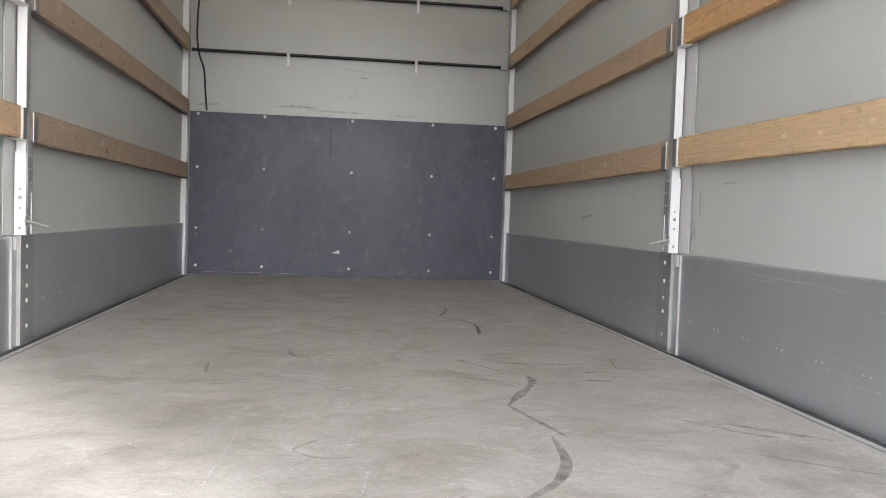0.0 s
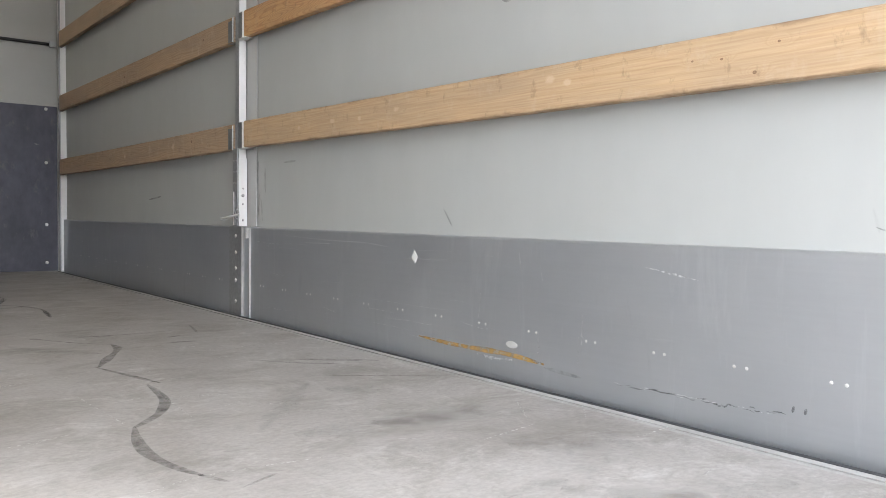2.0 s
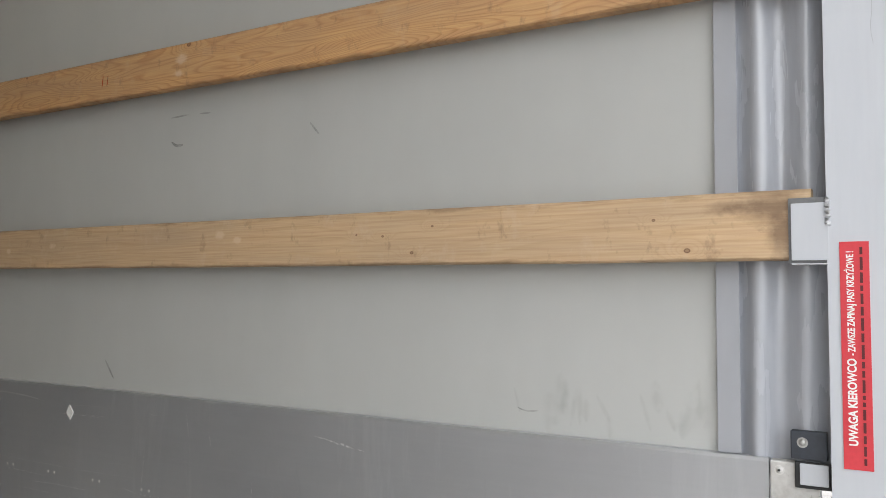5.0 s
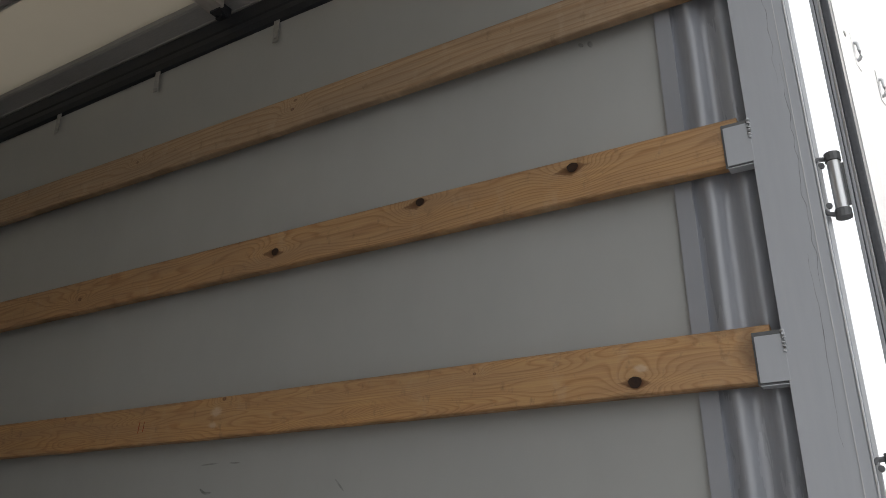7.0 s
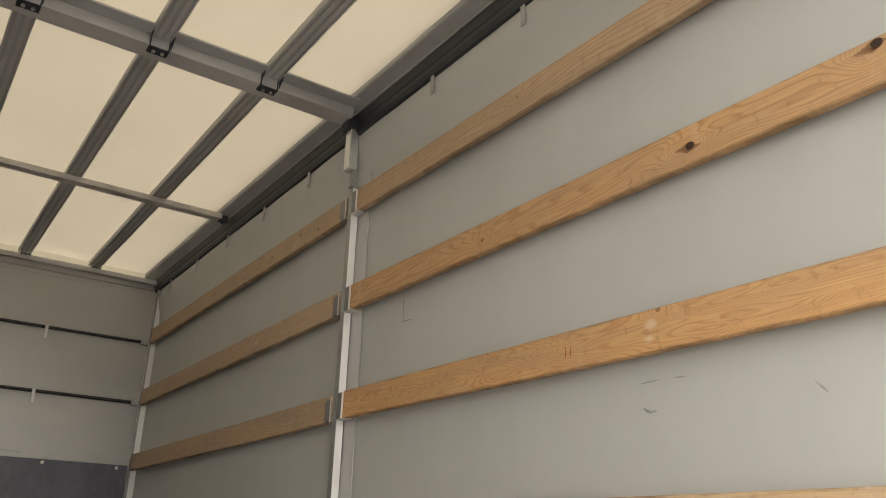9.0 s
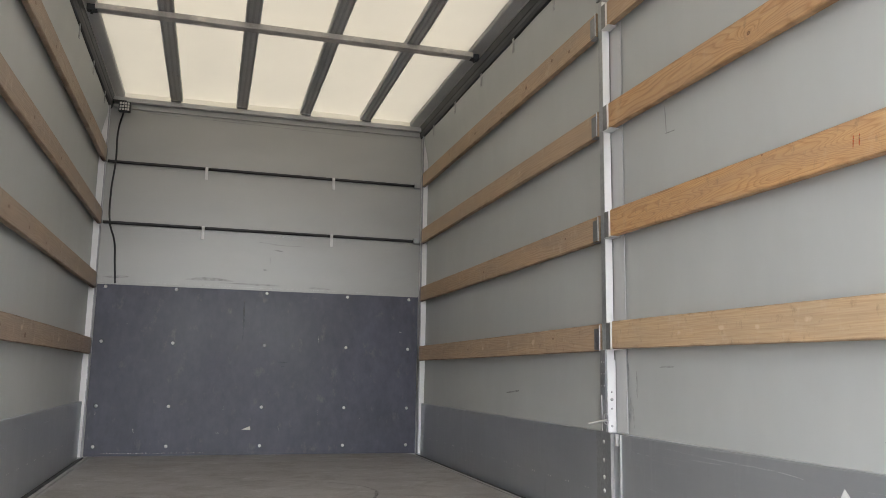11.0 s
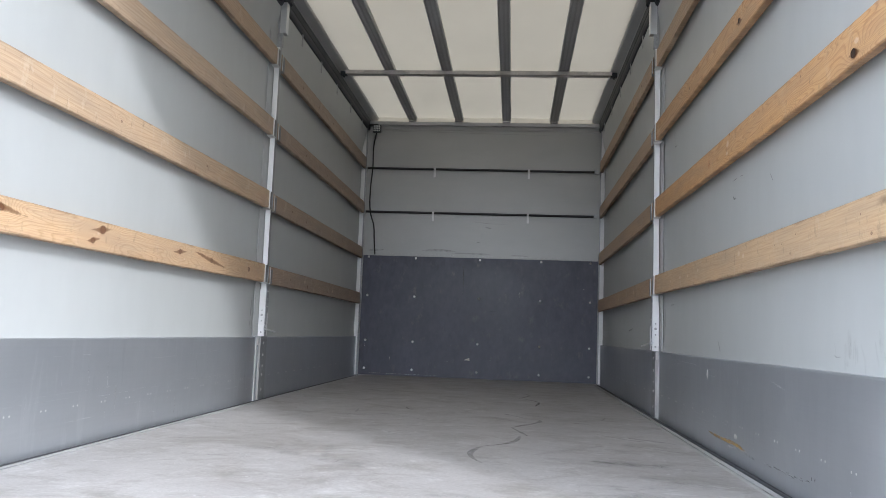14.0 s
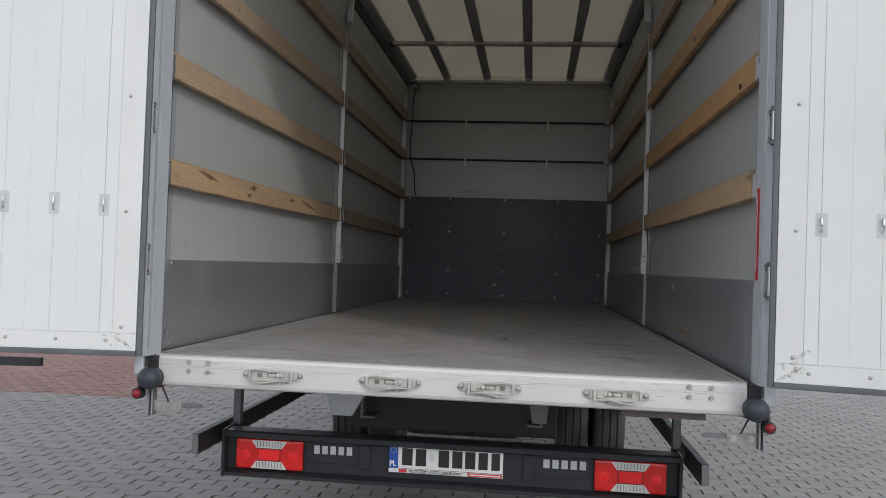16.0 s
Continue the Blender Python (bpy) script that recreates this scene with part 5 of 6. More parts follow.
# ---- rear frame ----
rear_frame = thing("rear_frame", "grey steel rear portal frame of the load box", "door frame", (0, 0, 0), kind="structure")
for s, px in ((-1, 1.170), (1, 1.208)):
    bm = B()
    prism(bm, [(s * px, 0.068), (s * px, -0.041), (s * (px + 0.004), -0.046), (s * (px + 0.054), -0.046), (s * (px + 0.060), -0.040), (s * (px + 0.060), 0.02), (s * 1.285, 0.02), (s * 1.285, 0.068)], "z", 0.0, 2.74)
    post = part("rear_post", bm, POST_GREY, rear_frame, "grey painted rear post")
    part("foot", box(B(), *sorted((s * (px - 0.026), s * (px + 0.018))), -0.01, 0.05, -0.055, -0.002, 0.004), BLACK_STEEL, post, "dark foot bracket")
    part("foot_flange", box(B(), *sorted((s * (px + 0.0205), s * (px + 0.058))), -0.044, -0.030, -0.075, -0.0005, 0.002), POST_GREY, post)
    part("corner_bead", box(B(), *sorted((s * (px - 0.0015), s * (px + 0.003))), -0.0472, -0.0435, 0.004, 2.735, 0.0008), ALU, post, "bright corner bead")
    part("post_groove", box(B(), *sorted((s * (px - 0.0012), s * (px - 0.0001))), -0.024, -0.0222, 0.02, 2.70), ALU, post)
    part("flange", box(B(), *sorted((s * (px + 0.031), s * (px + 0.034))), -0.0545, -0.0465, 0.004, 2.735, 0.0008), ALU, post, "thin pressed flange")
    for zc in (0.39, 0.965, 1.56, 2.15):
        hx, hy = s * (px + 0.022), -0.078
        bm = B()
        rod(bm, (hx, hy, zc - 0.052), (hx, hy, zc + 0.052), 0.0130, 18)
        hinge = part("hinge", bm, ALU, post, "silver pin hinge", True)
        bm = B()
        for dz in (-0.062, 0.062):
            rod(bm, (hx, hy, zc + dz - 0.009), (hx, hy, zc + dz + 0.009), 0.0155, 14)
            tube(bm, [(s * (px + 0.010), -0.046, zc + dz * 0.86), (s * (px + 0.013), -0.052, zc + dz * 0.97), (hx, hy + 0.012, zc + dz)], 0.005, 8)
            rod(bm, (s * (px + 0.008), -0.056, zc + dz * 0.72), (s * (px + 0.016), -0.056, zc + dz * 0.72), 0.006, 8)
        part("hinge_lug", bm, CHASSIS, hinge, "dark hinge lugs")
        part("hinge_leaf", box(B(), *sorted((s * (px + 0.0085), s * (px + 0.0155))), -0.0535, -0.0475, zc - 0.056, zc + 0.056, 0.001), GALV, hinge)
        part("hinge_plate", box(B(), *sorted((s * (px + 0.018), s * (px + 0.025))), -0.1005, -0.0885, zc - 0.046, zc + 0.046, 0.001), CHASSIS, hinge, "dark hinge plate")
part("header", box(B(), -1.1695, 1.2075, -0.055, 0.066, 2.63, 2.735, 0.004), POST_GREY, rear_frame, "grey header beam")

# ---- rear sill with its lashing catches ----
sill = thing("rear_sill", "white aluminium rear sill below the load floor", "sill", (0, 0, -0.06), kind="structure")
bm = B()
prism(bm, [(0.054, 0.001), (0.016, 0.001), (0.006, -0.004), (0.0, -0.012), (0.0, -0.036), (0.002, -0.0375), (0.0, -0.039), (0.0, -0.043), (0.002, -0.0445), (0.0, -0.046),
           (0.0, -0.106), (0.004, -0.118), (0.014, -0.124), (0.054, -0.124)], "x", -1.163, 1.178)
part("sill_beam", bm, ALU_WHITE, sill, "scuffed white aluminium beam")
for x in (-1.016, -0.935, 0.965, 1.047):
    for z in (-0.022, -0.060):
        bm = B()
        rod(bm, (x, 0.001, z), (x, -0.003, z), 0.0105, 14)
        rod(bm, (x, -0.003, z), (x, -0.010, z), 0.0075, 6)
        part("bolt", bm, BOLT, sill, "bolt with washer")


r = random.Random(21)
for _ in range(26):
    sx, sz, l = r.uniform(-1.1, 1.1), r.choice((r.uniform(-0.035, -0.012), r.uniform(-0.1, -0.02))), r.uniform(0.01, 0.09)
    part("scratch", ribbon([(sx, 0.0, sz), (sx + l, 0.0, sz + r.gauss(0, 0.003))], r.uniform(0.0015, 0.005), (0, -1, 0), 0.0006), SCUFF_THIN, sill)


def sill_catch(x, z, flip):
    """A folding lashing catch: bolted ears, an open trough with a square hole, tongue, pins and clamp."""
    ob = thing("lashing_catch", "worn metal lashing catch bolted to the rear sill", "catch", (x, -0.004, z), "lashing catches on the sill")
    f = -1 if flip else 1

    def block(name, u0, u1, w0, w1, v0, v1, material, bevel=0.002, label=""):
        return part(name, box(B(), *sorted((x + f * u0, x + f * u1)), w0, w1, z + v0, z + v1, bevel), material, ob, label)

    turn = [math.radians(-90 + 18 * k) for k in range(11)]
    out = [(x + f * (0.106 + 0.019 * math.cos(a)), z + 0.019 * math.sin(a)) for a in turn]
    out += [(x - f * (0.106 + 0.019 * math.cos(a)), z - 0.019 * math.sin(a)) for a in turn]
    part("base_plate", prism(B(), out, "y", -0.0045, -0.0002), CATCH, ob)
    rim = [(x + (a - x) * 1.03, z + (b - z) * 1.3) for a, b in out]
    part("grime_rim", prism(B(), rim, "y", -0.00018, -0.00005), GRIME, ob, "oily grime round the plate")
    # open trough: a bellied lower lip and a pointed upper flap
    def lip(name, way, thick, proud, label=""):
        bm, rings = B(), []
        for k, (u, v) in enumerate(way):
            q = thick * (0.35 if k in (0, len(way) - 1) else 1.0)
            rings.append([bm.verts.new((x + f * u, w, z + v + d)) for w, d in ((-0.0046, -q), (-proud, -q), (-proud, q), (-0.0046, q))])
        for p, q in zip(rings, rings[1:]):
            for k in range(4):
                bm.faces.new((p[k], p[(k + 1) % 4], q[(k + 1) % 4], q[k]))
        bm.faces.new(rings[0])
        bm.faces.new(rings[-1])
        part(name, bm, CATCH, ob, label)

    lip("lower_lip", [(-0.096, -0.006), (-0.090, -0.017), (-0.078, -0.025), (-0.058, -0.030), (-0.035, -0.031), (-0.014, -0.028), (0.004, -0.023), (0.024, -0.020), (0.050, -0.020), (0.076, -0.020)], 0.0024, 0.021, "bellied lower lip")
    lip("upper_flap", [(-0.094, 0.016), (-0.075, 0.021), (-0.050, 0.021), (-0.022, 0.019), (0.004, 0.017), (0.024, 0.0165)], 0.0026, 0.019, "pointed upper flap")
    block("trough_floor", -0.086, 0.028, -0.0062, -0.0047, -0.024, 0.017, CATCH, 0.0004)
    block("tongue_slot", -0.024, 0.018, -0.0066, -0.0063, -0.009, 0.009, CATCH_DARK, 0.0)
    block("hole_plate", -0.067, -0.036, -0.0085, -0.0064, -0.014, 0.013, CATCH, 0.0006)
    block("hole", -0.061, -0.042, -0.0090, -0.0087, -0.009, 0.008, CATCH_DARK)
    block("tongue", -0.018, 0.012, -0.013, -0.0064, -0.006, 0.006, CATCH, 0.0028)
    for u, q in ((0.024, 0.0090), (0.041, 0.0072)):
        bm = B()
        rod(bm, (x + f * u, -0.0046, z), (x + f * u, -0.016, z), q, 14)
        dome(bm, (x + f * u, -0.016, z), q, (0, -1, 0), 0.5, 14)
        part("pin", bm, CATCH, ob, "", True)
    block("fold", -0.098, -0.088, -0.016, -0.0047, -0.016, 0.020, CATCH, 0.003)
    block("arm", 0.046, 0.101, -0.012, -0.0047, -0.016, 0.017, CATCH, 0.002)
    block("clamp", 0.074, 0.086, -0.021, -0.0122, -0.030, 0.018, CATCH, 0.003)
    # thin dark plate paints the shadow gap beside the clamp
    block("clamp_shade", 0.0702, 0.0737, -0.0128, -0.0122, -0.016, 0.017, CATCH_DARK, 0.0002)
    for dx in (-0.112, 0.112):
        bm = B()
        rod(bm, (x + dx, -0.0046, z), (x + dx, -0.007, z), 0.0115, 14)
        dome(bm, (x + dx, -0.007, z), 0.0090, (0, -1, 0), 0.6, 12)
        part("bolt", bm, BOLT, ob, "", True)
    part("grime", ribbon([(x - 0.06, 0.0, z - 0.030), (x + 0.0, 0.0, z - 0.036), (x + 0.06, 0.0, z - 0.030)], 0.02, (0, -1, 0), 0.0006), GRIME, ob, "oily grime below the catch")


CATCH = surface("worn_catch_metal", (0.56, 0.555, 0.52), 0.42, 0.3, 0.18, (1, 1, 1), (1, 1, 1), 14, 120, 0.1, (0.22, 0.21, 0.17), 0.60)
# dark tone for slot and hole plates and the clamp's painted shadow
CATCH_DARK = surface("grimy_shaded_gap", (0.24, 0.235, 0.21), 0.5, 0.5, 0.25, (1, 1, 1), (1, 1, 1), 14, 120, 0.12, (0.42, 0.41, 0.38), 0.58)
GRIME = smear("oily_grime", (0.12, 0.115, 0.085), 0.5, 0.78, 60, 0.6)
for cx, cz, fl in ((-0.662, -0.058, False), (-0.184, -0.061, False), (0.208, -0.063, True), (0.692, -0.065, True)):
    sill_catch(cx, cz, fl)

# ---- rear doors, swung wide open ----
DOOR_GRIME = smear("door_corner_grime", (0.24, 0.23, 0.18), 0.52, 0.80, 60, 0.55)


def rear_door(side, hinge_x, hinge_y, turn, first, step):
    """Seen from behind: u runs from the hinge to the free edge, v up, w towards the back."""
    ob = thing("rear_door", "white panelled rear door of the load box, swung wide open", "door", (side * hinge_x, hinge_y, 0), "rear doors")
    c, s = math.cos(radians(turn)), math.sin(radians(turn))
    m = Matrix(((side * c, 0, -side * s, side * hinge_x), (-s, 0, -c, hinge_y), (0, 1, 0, 0), (0, 0, 0, 1)))
    w_, h0, h1 = 1.20, 0.012, 2.72

    def slab(name, u0, u1, v0, v1, w0, w1, material, label="", bevel=0.002, parent=None):
        return part(name, box(B(), u0, u1, v0, v1, w0, w1, bevel, m), material, parent or ob, label)

    slab("core", 0.02, w_ - 0.02, h0 + 0.02, h1 - 0.02, -0.038, -0.004, DOOR_WHITE)
    slab("frame_edge", -0.019, 0.019, h0, h1, -0.036, -0.029, POST_GREY, "aluminium edge frame")
    slab("frame_edge", -0.0175, 0.019, h0, h1, -0.0288, -0.027, SEAL)
    slab("frame_edge", -0.019, 0.019, h0, h1, -0.0268, -0.0205, POST_GREY)
    slab("bead", -0.0205, 0.019, h0, h1, -0.0203, -0.0157, ALU, "bright edge bead", 0.0008)
    slab("frame_edge", w_ - 0.019, w_, h0, h1, -0.036, -0.006, ALU)
    slab("frame_edge", 0.02, w_ - 0.02, h0, h0 + 0.019, -0.036, -0.006, ALU)
    slab("frame_edge", 0.02, w_ - 0.02, h1 - 0.019, h1, -0.036, -0.006, ALU)
    slab("seal", -0.021, -0.0005, h0 - 0.004, h1, -0.0155, 0.002, SEAL, "black rubber door seal", 0.005)
    slab("seal", 0.0, w_ - 0.02, h0 - 0.004, h0 + 0.017, -0.005, 0.010, SEAL, "", 0.004)
    slab("seal", w_ - 0.0195, w_, h0, h1, -0.005, 0.010, RUBBER, "", 0.004)
    u = first
    while u < w_ - 0.05:
        e = min(u + step, w_ - 0.024)
        mid = (u + e) / 2
        slab("panel", u + 0.0005, mid - 0.0001, h0 + 0.088, h1 - 0.03, -0.0035, 0.0, DOOR_WHITE, "", 0.0007)
        slab("panel", mid + 0.0001, e - 0.0005, h0 + 0.088, h1 - 0.03, -0.0035, 0.0, DOOR_WHITE, "", 0.0007)
        u = e
    slab("side_trim", 0.001, 0.094, h0 + 0.0865, h1 - 0.022, -0.0035, 0.003, DOOR_TRIM, "white edge strip", 0.001)
    slab("panel", 0.0952, first - 0.0014, h0 + 0.088, h1 - 0.03, -0.0035, 0.001, DOOR_WHITE, "", 0.0012)
    kick = slab("kick_strip", 0.001, w_ - 0.025, h0 + 0.018, h0 + 0.0855, -0.0035, 0.004, DOOR_TRIM, "scuffed white bottom strip", 0.001)
    n = (m.to_3x3() @ Vector((0, 0, 1)))
    bm = B()
    for v in (0.12, 0.575, 1.03, 1.485, 1.94, 2.4):
        dome(bm, m @ Vector((0.060, v, 0.003)), 0.0075, n, 0.5, 10)
    for j in range(6):
        dome(bm, m @ Vector((first - 0.03 + step * j, 0.068, 0.004)), 0.0075, n, 0.5, 10)
    part("screw", bm, BOLT, ob, "screw heads", True)
    for j in range(5):
        for dz in (0.0, 1.34):
            u0 = first + step * j
            pad = slab("catch_pad", u0 - 0.020, u0 + 0.020, dz + 0.555, dz + 0.64, 0.0004, 0.0016, CATCH_PAD, "small grey backing plate", 0.0004)
            way = ((0.574, 0.001), (0.575, 0.006), (0.579, 0.009), (0.597, 0.0095), (0.616, 0.009), (0.620, 0.006), (0.621, 0.001))
            part("rope_cleat", tube(B(), [m @ Vector((u0, dz + v, w)) for v, w in way], 0.0042), ALU, pad, "small metal cleat", True)
    gp = [m @ Vector(q) for q in ((0.008, 0.036, 0.0045), (0.05, 0.060, 0.0045), (0.098, 0.094, 0.0045))]
    part("grime", ribbon(gp, 0.016, n, 0.0006), DOOR_GRIME, kick, "dirt in the corner")
    rr = random.Random(5 + side)
    for _ in range(14):
        a, b = rr.uniform(0.006, 0.12), rr.uniform(h0 + 0.02, h0 + 0.085) if rr.random() < 0.75 else rr.uniform(h0 + 0.08, h0 + 0.20)
        if b > h0 + 0.0855 and a > 0.09:
            continue
        q = [m @ Vector((a, b, 0.0046)), m @ Vector((a + rr.gauss(0.012, 0.014), b + rr.gauss(0.008, 0.010), 0.0046))]
        part("grime", ribbon(q, rr.uniform(0.005, 0.018), n, 0.0006), DOOR_GRIME, kick)
    return ob, slab


CATCH_PAD = surface("grey_pad", (0.62, 0.63, 0.64), 0.5, 0.2, 0.1, (1, 1, 1), (1, 1, 1), 20, 200, 0.05)
rear_door(1, 1.234, -0.134, 11, 0.143, 0.197)
left_door, slab = rear_door(-1, 1.175, -0.139, 7.5, 0.147, 0.195)
slab("bottom_bolt", 0.37, 0.85, -0.044, -0.010, -0.03, -0.006, BLACK_STEEL, "black bolt bar under the door")

# ---- buffers and marker lamps on the rear corners ----
DULL_PLATE = surface("dirty_hanger_plate", (0.33, 0.325, 0.31), 0.55, 0.2, 0.15, (1, 1, 1), (1, 1, 1), 12, 120, 0.1, (0.2, 0.19, 0.17), 0.6)
MARKER_RED = surface("marker_lens", (0.24, 0.014, 0.018), 0.3, 0, 0.12, (1, 1, 1), (1, 1, 1), 20, 200, 0.04)
for s, x, lx, lz, bx in ((-1, -1.162, -1.208, -0.152, 0.008), (1, 1.202, 1.249, -0.152, 0.050)):
    buf = thing("corner_buffer", "rounded black rubber loading buffer on the rear corner", "buffer", (x, -0.03, -0.095), "corner buffers")
    bm = B()
    rod(bm, (x, 0.05, -0.090), (x, -0.035, -0.090), 0.042, 28)
    bmesh.ops.create_uvsphere(bm, u_segments=28, v_segments=16, radius=0.0455, matrix=Matrix.Translation((x, -0.045, -0.090)) @ Matrix.Diagonal((1.04, 0.95, 0.97, 1)))
    part("ball", bm, BUFFER, buf, "", True)
    bm = B()
    rod(bm, (x, 0.03, -0.090), (x, 0.055, -0.090), 0.048, 24)
    part("collar", bm, RUBBER, buf)
    lamp = thing("marker_lamp", "small round red marker lamp on a rubber stalk", "lamp", (lx, -0.05, lz), "marker lamps")
    bm = tube(B(), [(lx - s * 0.004, 0.01, -0.07), (lx - s * 0.002, -0.015, lz + 0.045), (lx, -0.03, lz + 0.018), (lx, -0.035, lz)], 0.009)
    rod(bm, (lx, -0.02, lz), (lx, -0.053, lz), 0.024, 20, 0.022)
    part("stalk", bm, RUBBER, lamp, "", True)
    part("lens", dome(B(), (lx, -0.053, lz), 0.0190, (0, -1, 0), 0.75, 20), MARKER_RED, lamp, "red lens", True)
    hang = thing("corner_bracket", "bare steel hanger with a bolted plate under the rear corner", "bracket", (s * 1.2, 0.03, -0.2), "corner brackets")
    q = lambda a, b: sorted((s * a + bx, s * b + bx))
    bm = box(B(), *q(1.176, 1.183), 0.005, 0.045, -0.248, -0.062, 0.002)
    box(bm, *q(1.190, 1.200), 0.0, 0.045, -0.252, -0.062, 0.002)
    box(bm, *q(1.183, 1.190), 0.035, 0.045, -0.248, -0.062, 0.001)
    part("upright", bm, GALV, hang)
    part("plate", box(B(), *q(1.062, 1.175), 0.020, 0.026, -0.234, -0.188, 0.002), DULL_PLATE, hang, "bolted plate")
    bm = box(B(), *q(0.985, 1.061), 0.026, 0.034, -0.214, -0.195, 0.003)
    rod(bm, (s * 0.985 + bx, 0.0264, -0.2045), (s * 0.985 + bx, 0.0336, -0.2045), 0.0094, 14)
    part("bar", bm, CHASSIS, hang)
    part("stay", tube(B(), [(s * 1.145 + bx, 0.02, -0.125), (s * 1.125 + bx, 0.018, -0.165), (s * 1.112 + bx, 0.018, -0.192)], 0.004), BLACK_STEEL, hang, "thin steel stay", True)
    for dx in (1.085, 1.15):
        bm = B()
        rod(bm, (s * dx + bx, 0.020, -0.211), (s * dx + bx, 0.017, -0.211), 0.015, 16)
        rod(bm, (s * dx + bx, 0.017, -0.211), (s * dx + bx, 0.010, -0.211), 0.009, 6)
        part("bolt", bm, BOLT, hang)

# ---- bumper beam with tail lamps and number plate ----
BY = 0.48
bumper = thing("rear_bumper", "black plastic rear bumper beam with tail lamps", "bumper", (0, BY, -0.49))
bm = B()
prism(bm, [(BY - 0.035, -0.385), (BY - 0.045, -0.392), (BY - 0.045, -0.412), (BY - 0.035, -0.418), (BY, -0.420), (BY, -0.565), (BY - 0.035, -0.570), (BY - 0.050, -0.576), (BY - 0.050, -0.588), (BY - 0.038, -0.594), (BY + 0.06, -0.594), (BY + 0.06, -0.385)], "x", -1.018, 1.018)
part("beam", bm, BLACK_PLASTIC, bumper)
for s in (-1, 1):
    part("end_cap", box(B(), *sorted((s * 1.0185, s * 1.032)), BY - 0.055, BY + 0.06, -0.597, -0.38, 0.005), BLACK_PLASTIC, bumper)
    part("lamp_clip", box(B(), s * 0.372 - 0.026, s * 0.372 + 0.026, BY - 0.014, BY - 0.0005, -0.535, -0.428, 0.004), BLACK_PLASTIC, bumper)
    part("groove", box(B(), *sorted((s * 0.64, s * 0.40)), BY - 0.0035, BY - 0.0005, -0.522, -0.519), INK_BLACK, bumper)
    x0, x1 = (-0.974, -0.657) if s < 0 else (0.659, 0.971)
    tail = part("tail_lamp", box(B(), x0, x1, BY - 0.022, BY - 0.0008, -0.560, -0.424, 0.012), TAIL_RED, bumper, "red and clear tail lamp")
    xm = (x0 + x1) / 2
    for z0, z1 in ((-0.462, -0.428), (-0.556, -0.522)):
        k = 1 if z0 > -0.5 else -1
        out = [(xm - 0.085, -0.428 if k > 0 else -0.556), (xm + 0.085, -0.428 if k > 0 else -0.556), (xm + 0.06, -0.462 if k > 0 else -0.522), (xm - 0.06, -0.462 if k > 0 else -0.522)]
        part("clear_lens", prism(B(), out, "y", BY - 0.0245, BY - 0.0225), LENS_CLEAR, tail, "ribbed clear lens")
        for j in range(9):
            xx = xm - 0.056 + 0.014 * j
            part("rib", box(B(), xx - 0.0014, xx + 0.0014, BY - 0.0265, BY - 0.0248, z0 + 0.006, z1 - 0.004), CHASSIS, tail)
REFLECT = surface("reflector_red", (0.85, 0.02, 0.022), 0.3, 0, 0.05, (1, 1, 1), (1, 1, 1), 4, 400, 0.05)
for x0, x1 in ((-0.974, -0.657), (0.659, 0.971)):
    xm = (x0 + x1) / 2
    part("reflector", box(B(), xm - 0.050, xm + 0.050, BY - 0.0258, BY - 0.0224, -0.517, -0.467, 0.001), REFLECT, bumper, "square red reflector")
    part("reflector_frame", box(B(), xm - 0.054, xm + 0.054, BY - 0.0236, BY - 0.0223, -0.521, -0.463, 0.0005), INK_DARK_RED, bumper)
    for dx in (-0.112, 0.112):
        part("lamp_bowl", dome(B(), (xm + dx, BY - 0.0195, -0.497), 0.030, (0, -1, 0), 0.13, 20), REFLECT, bumper, "rounded red bowl", True)


def badge(x0, x1, count):
    """Maker's lettering, as plain bars."""
    w = (x1 - x0) / count
    for k in range(count):
        part("badge_bar", box(B(), x0 + k * w + 0.006, x0 + (k + 1) * w - 0.006, BY - 0.004, BY - 0.0005, -0.478, -0.440, 0.001), LETTER_GREY, bumper, "plain grey raised bar")


badge(-0.615, -0.425, 5)
badge(0.43, 0.63, 5)

plate = thing("number_plate", "white number plate with a blue band in a dealer's frame", "number plate", (0, BY - 0.01, -0.471))
part("holder", box(B(), -0.262, 0.262, BY - 0.012, BY - 0.001, -0.538, -0.408, 0.003), INK_BLACK, plate, "plate holder")
part("field", box(B(), -0.216, 0.258, BY - 0.0145, BY - 0.0122, -0.516, -0.412, 0.001), PLATE_WHITE, plate, "white field")
part("band", box(B(), -0.258, -0.2165, BY - 0.0145, BY - 0.0122, -0.516, -0.412, 0.001), EU_BLUE, plate, "blue band")
face = lambda x, z: Matrix(((1, 0, 0, x), (0, 0, -1, BY - 0.0152), (0, 1, 0, z), (0, 0, 0, 1)))
lettering("country_letters", "PL", 0.034, face(-0.2545, -0.507), INK_WHITE, plate, "white letters on the band", 0.85)
bm = B()
for k in range(12):
    a = k * math.tau / 12
    rod(bm, (-0.237 + 0.013 * math.cos(a), BY - 0.0145, -0.437 + 0.013 * math.sin(a)), (-0.237 + 0.013 * math.cos(a), BY - 0.0152, -0.437 + 0.013 * math.sin(a)), 0.002, 6)
part("star_ring", bm, surface("star_yellow", (0.75, 0.55, 0.05), 0.5), plate, "ring of yellow dots")
for x0, x1 in ((-0.198, -0.150), (-0.136, -0.088), (-0.032, 0.016), (0.030, 0.076), (0.088, 0.134), (0.148, 0.190), (0.206, 0.244)):
    part("character_bar", box(B(), x0, x1, BY - 0.0155, BY - 0.0147, -0.502, -0.426), INK_BLACK, plate, "plain black bar")
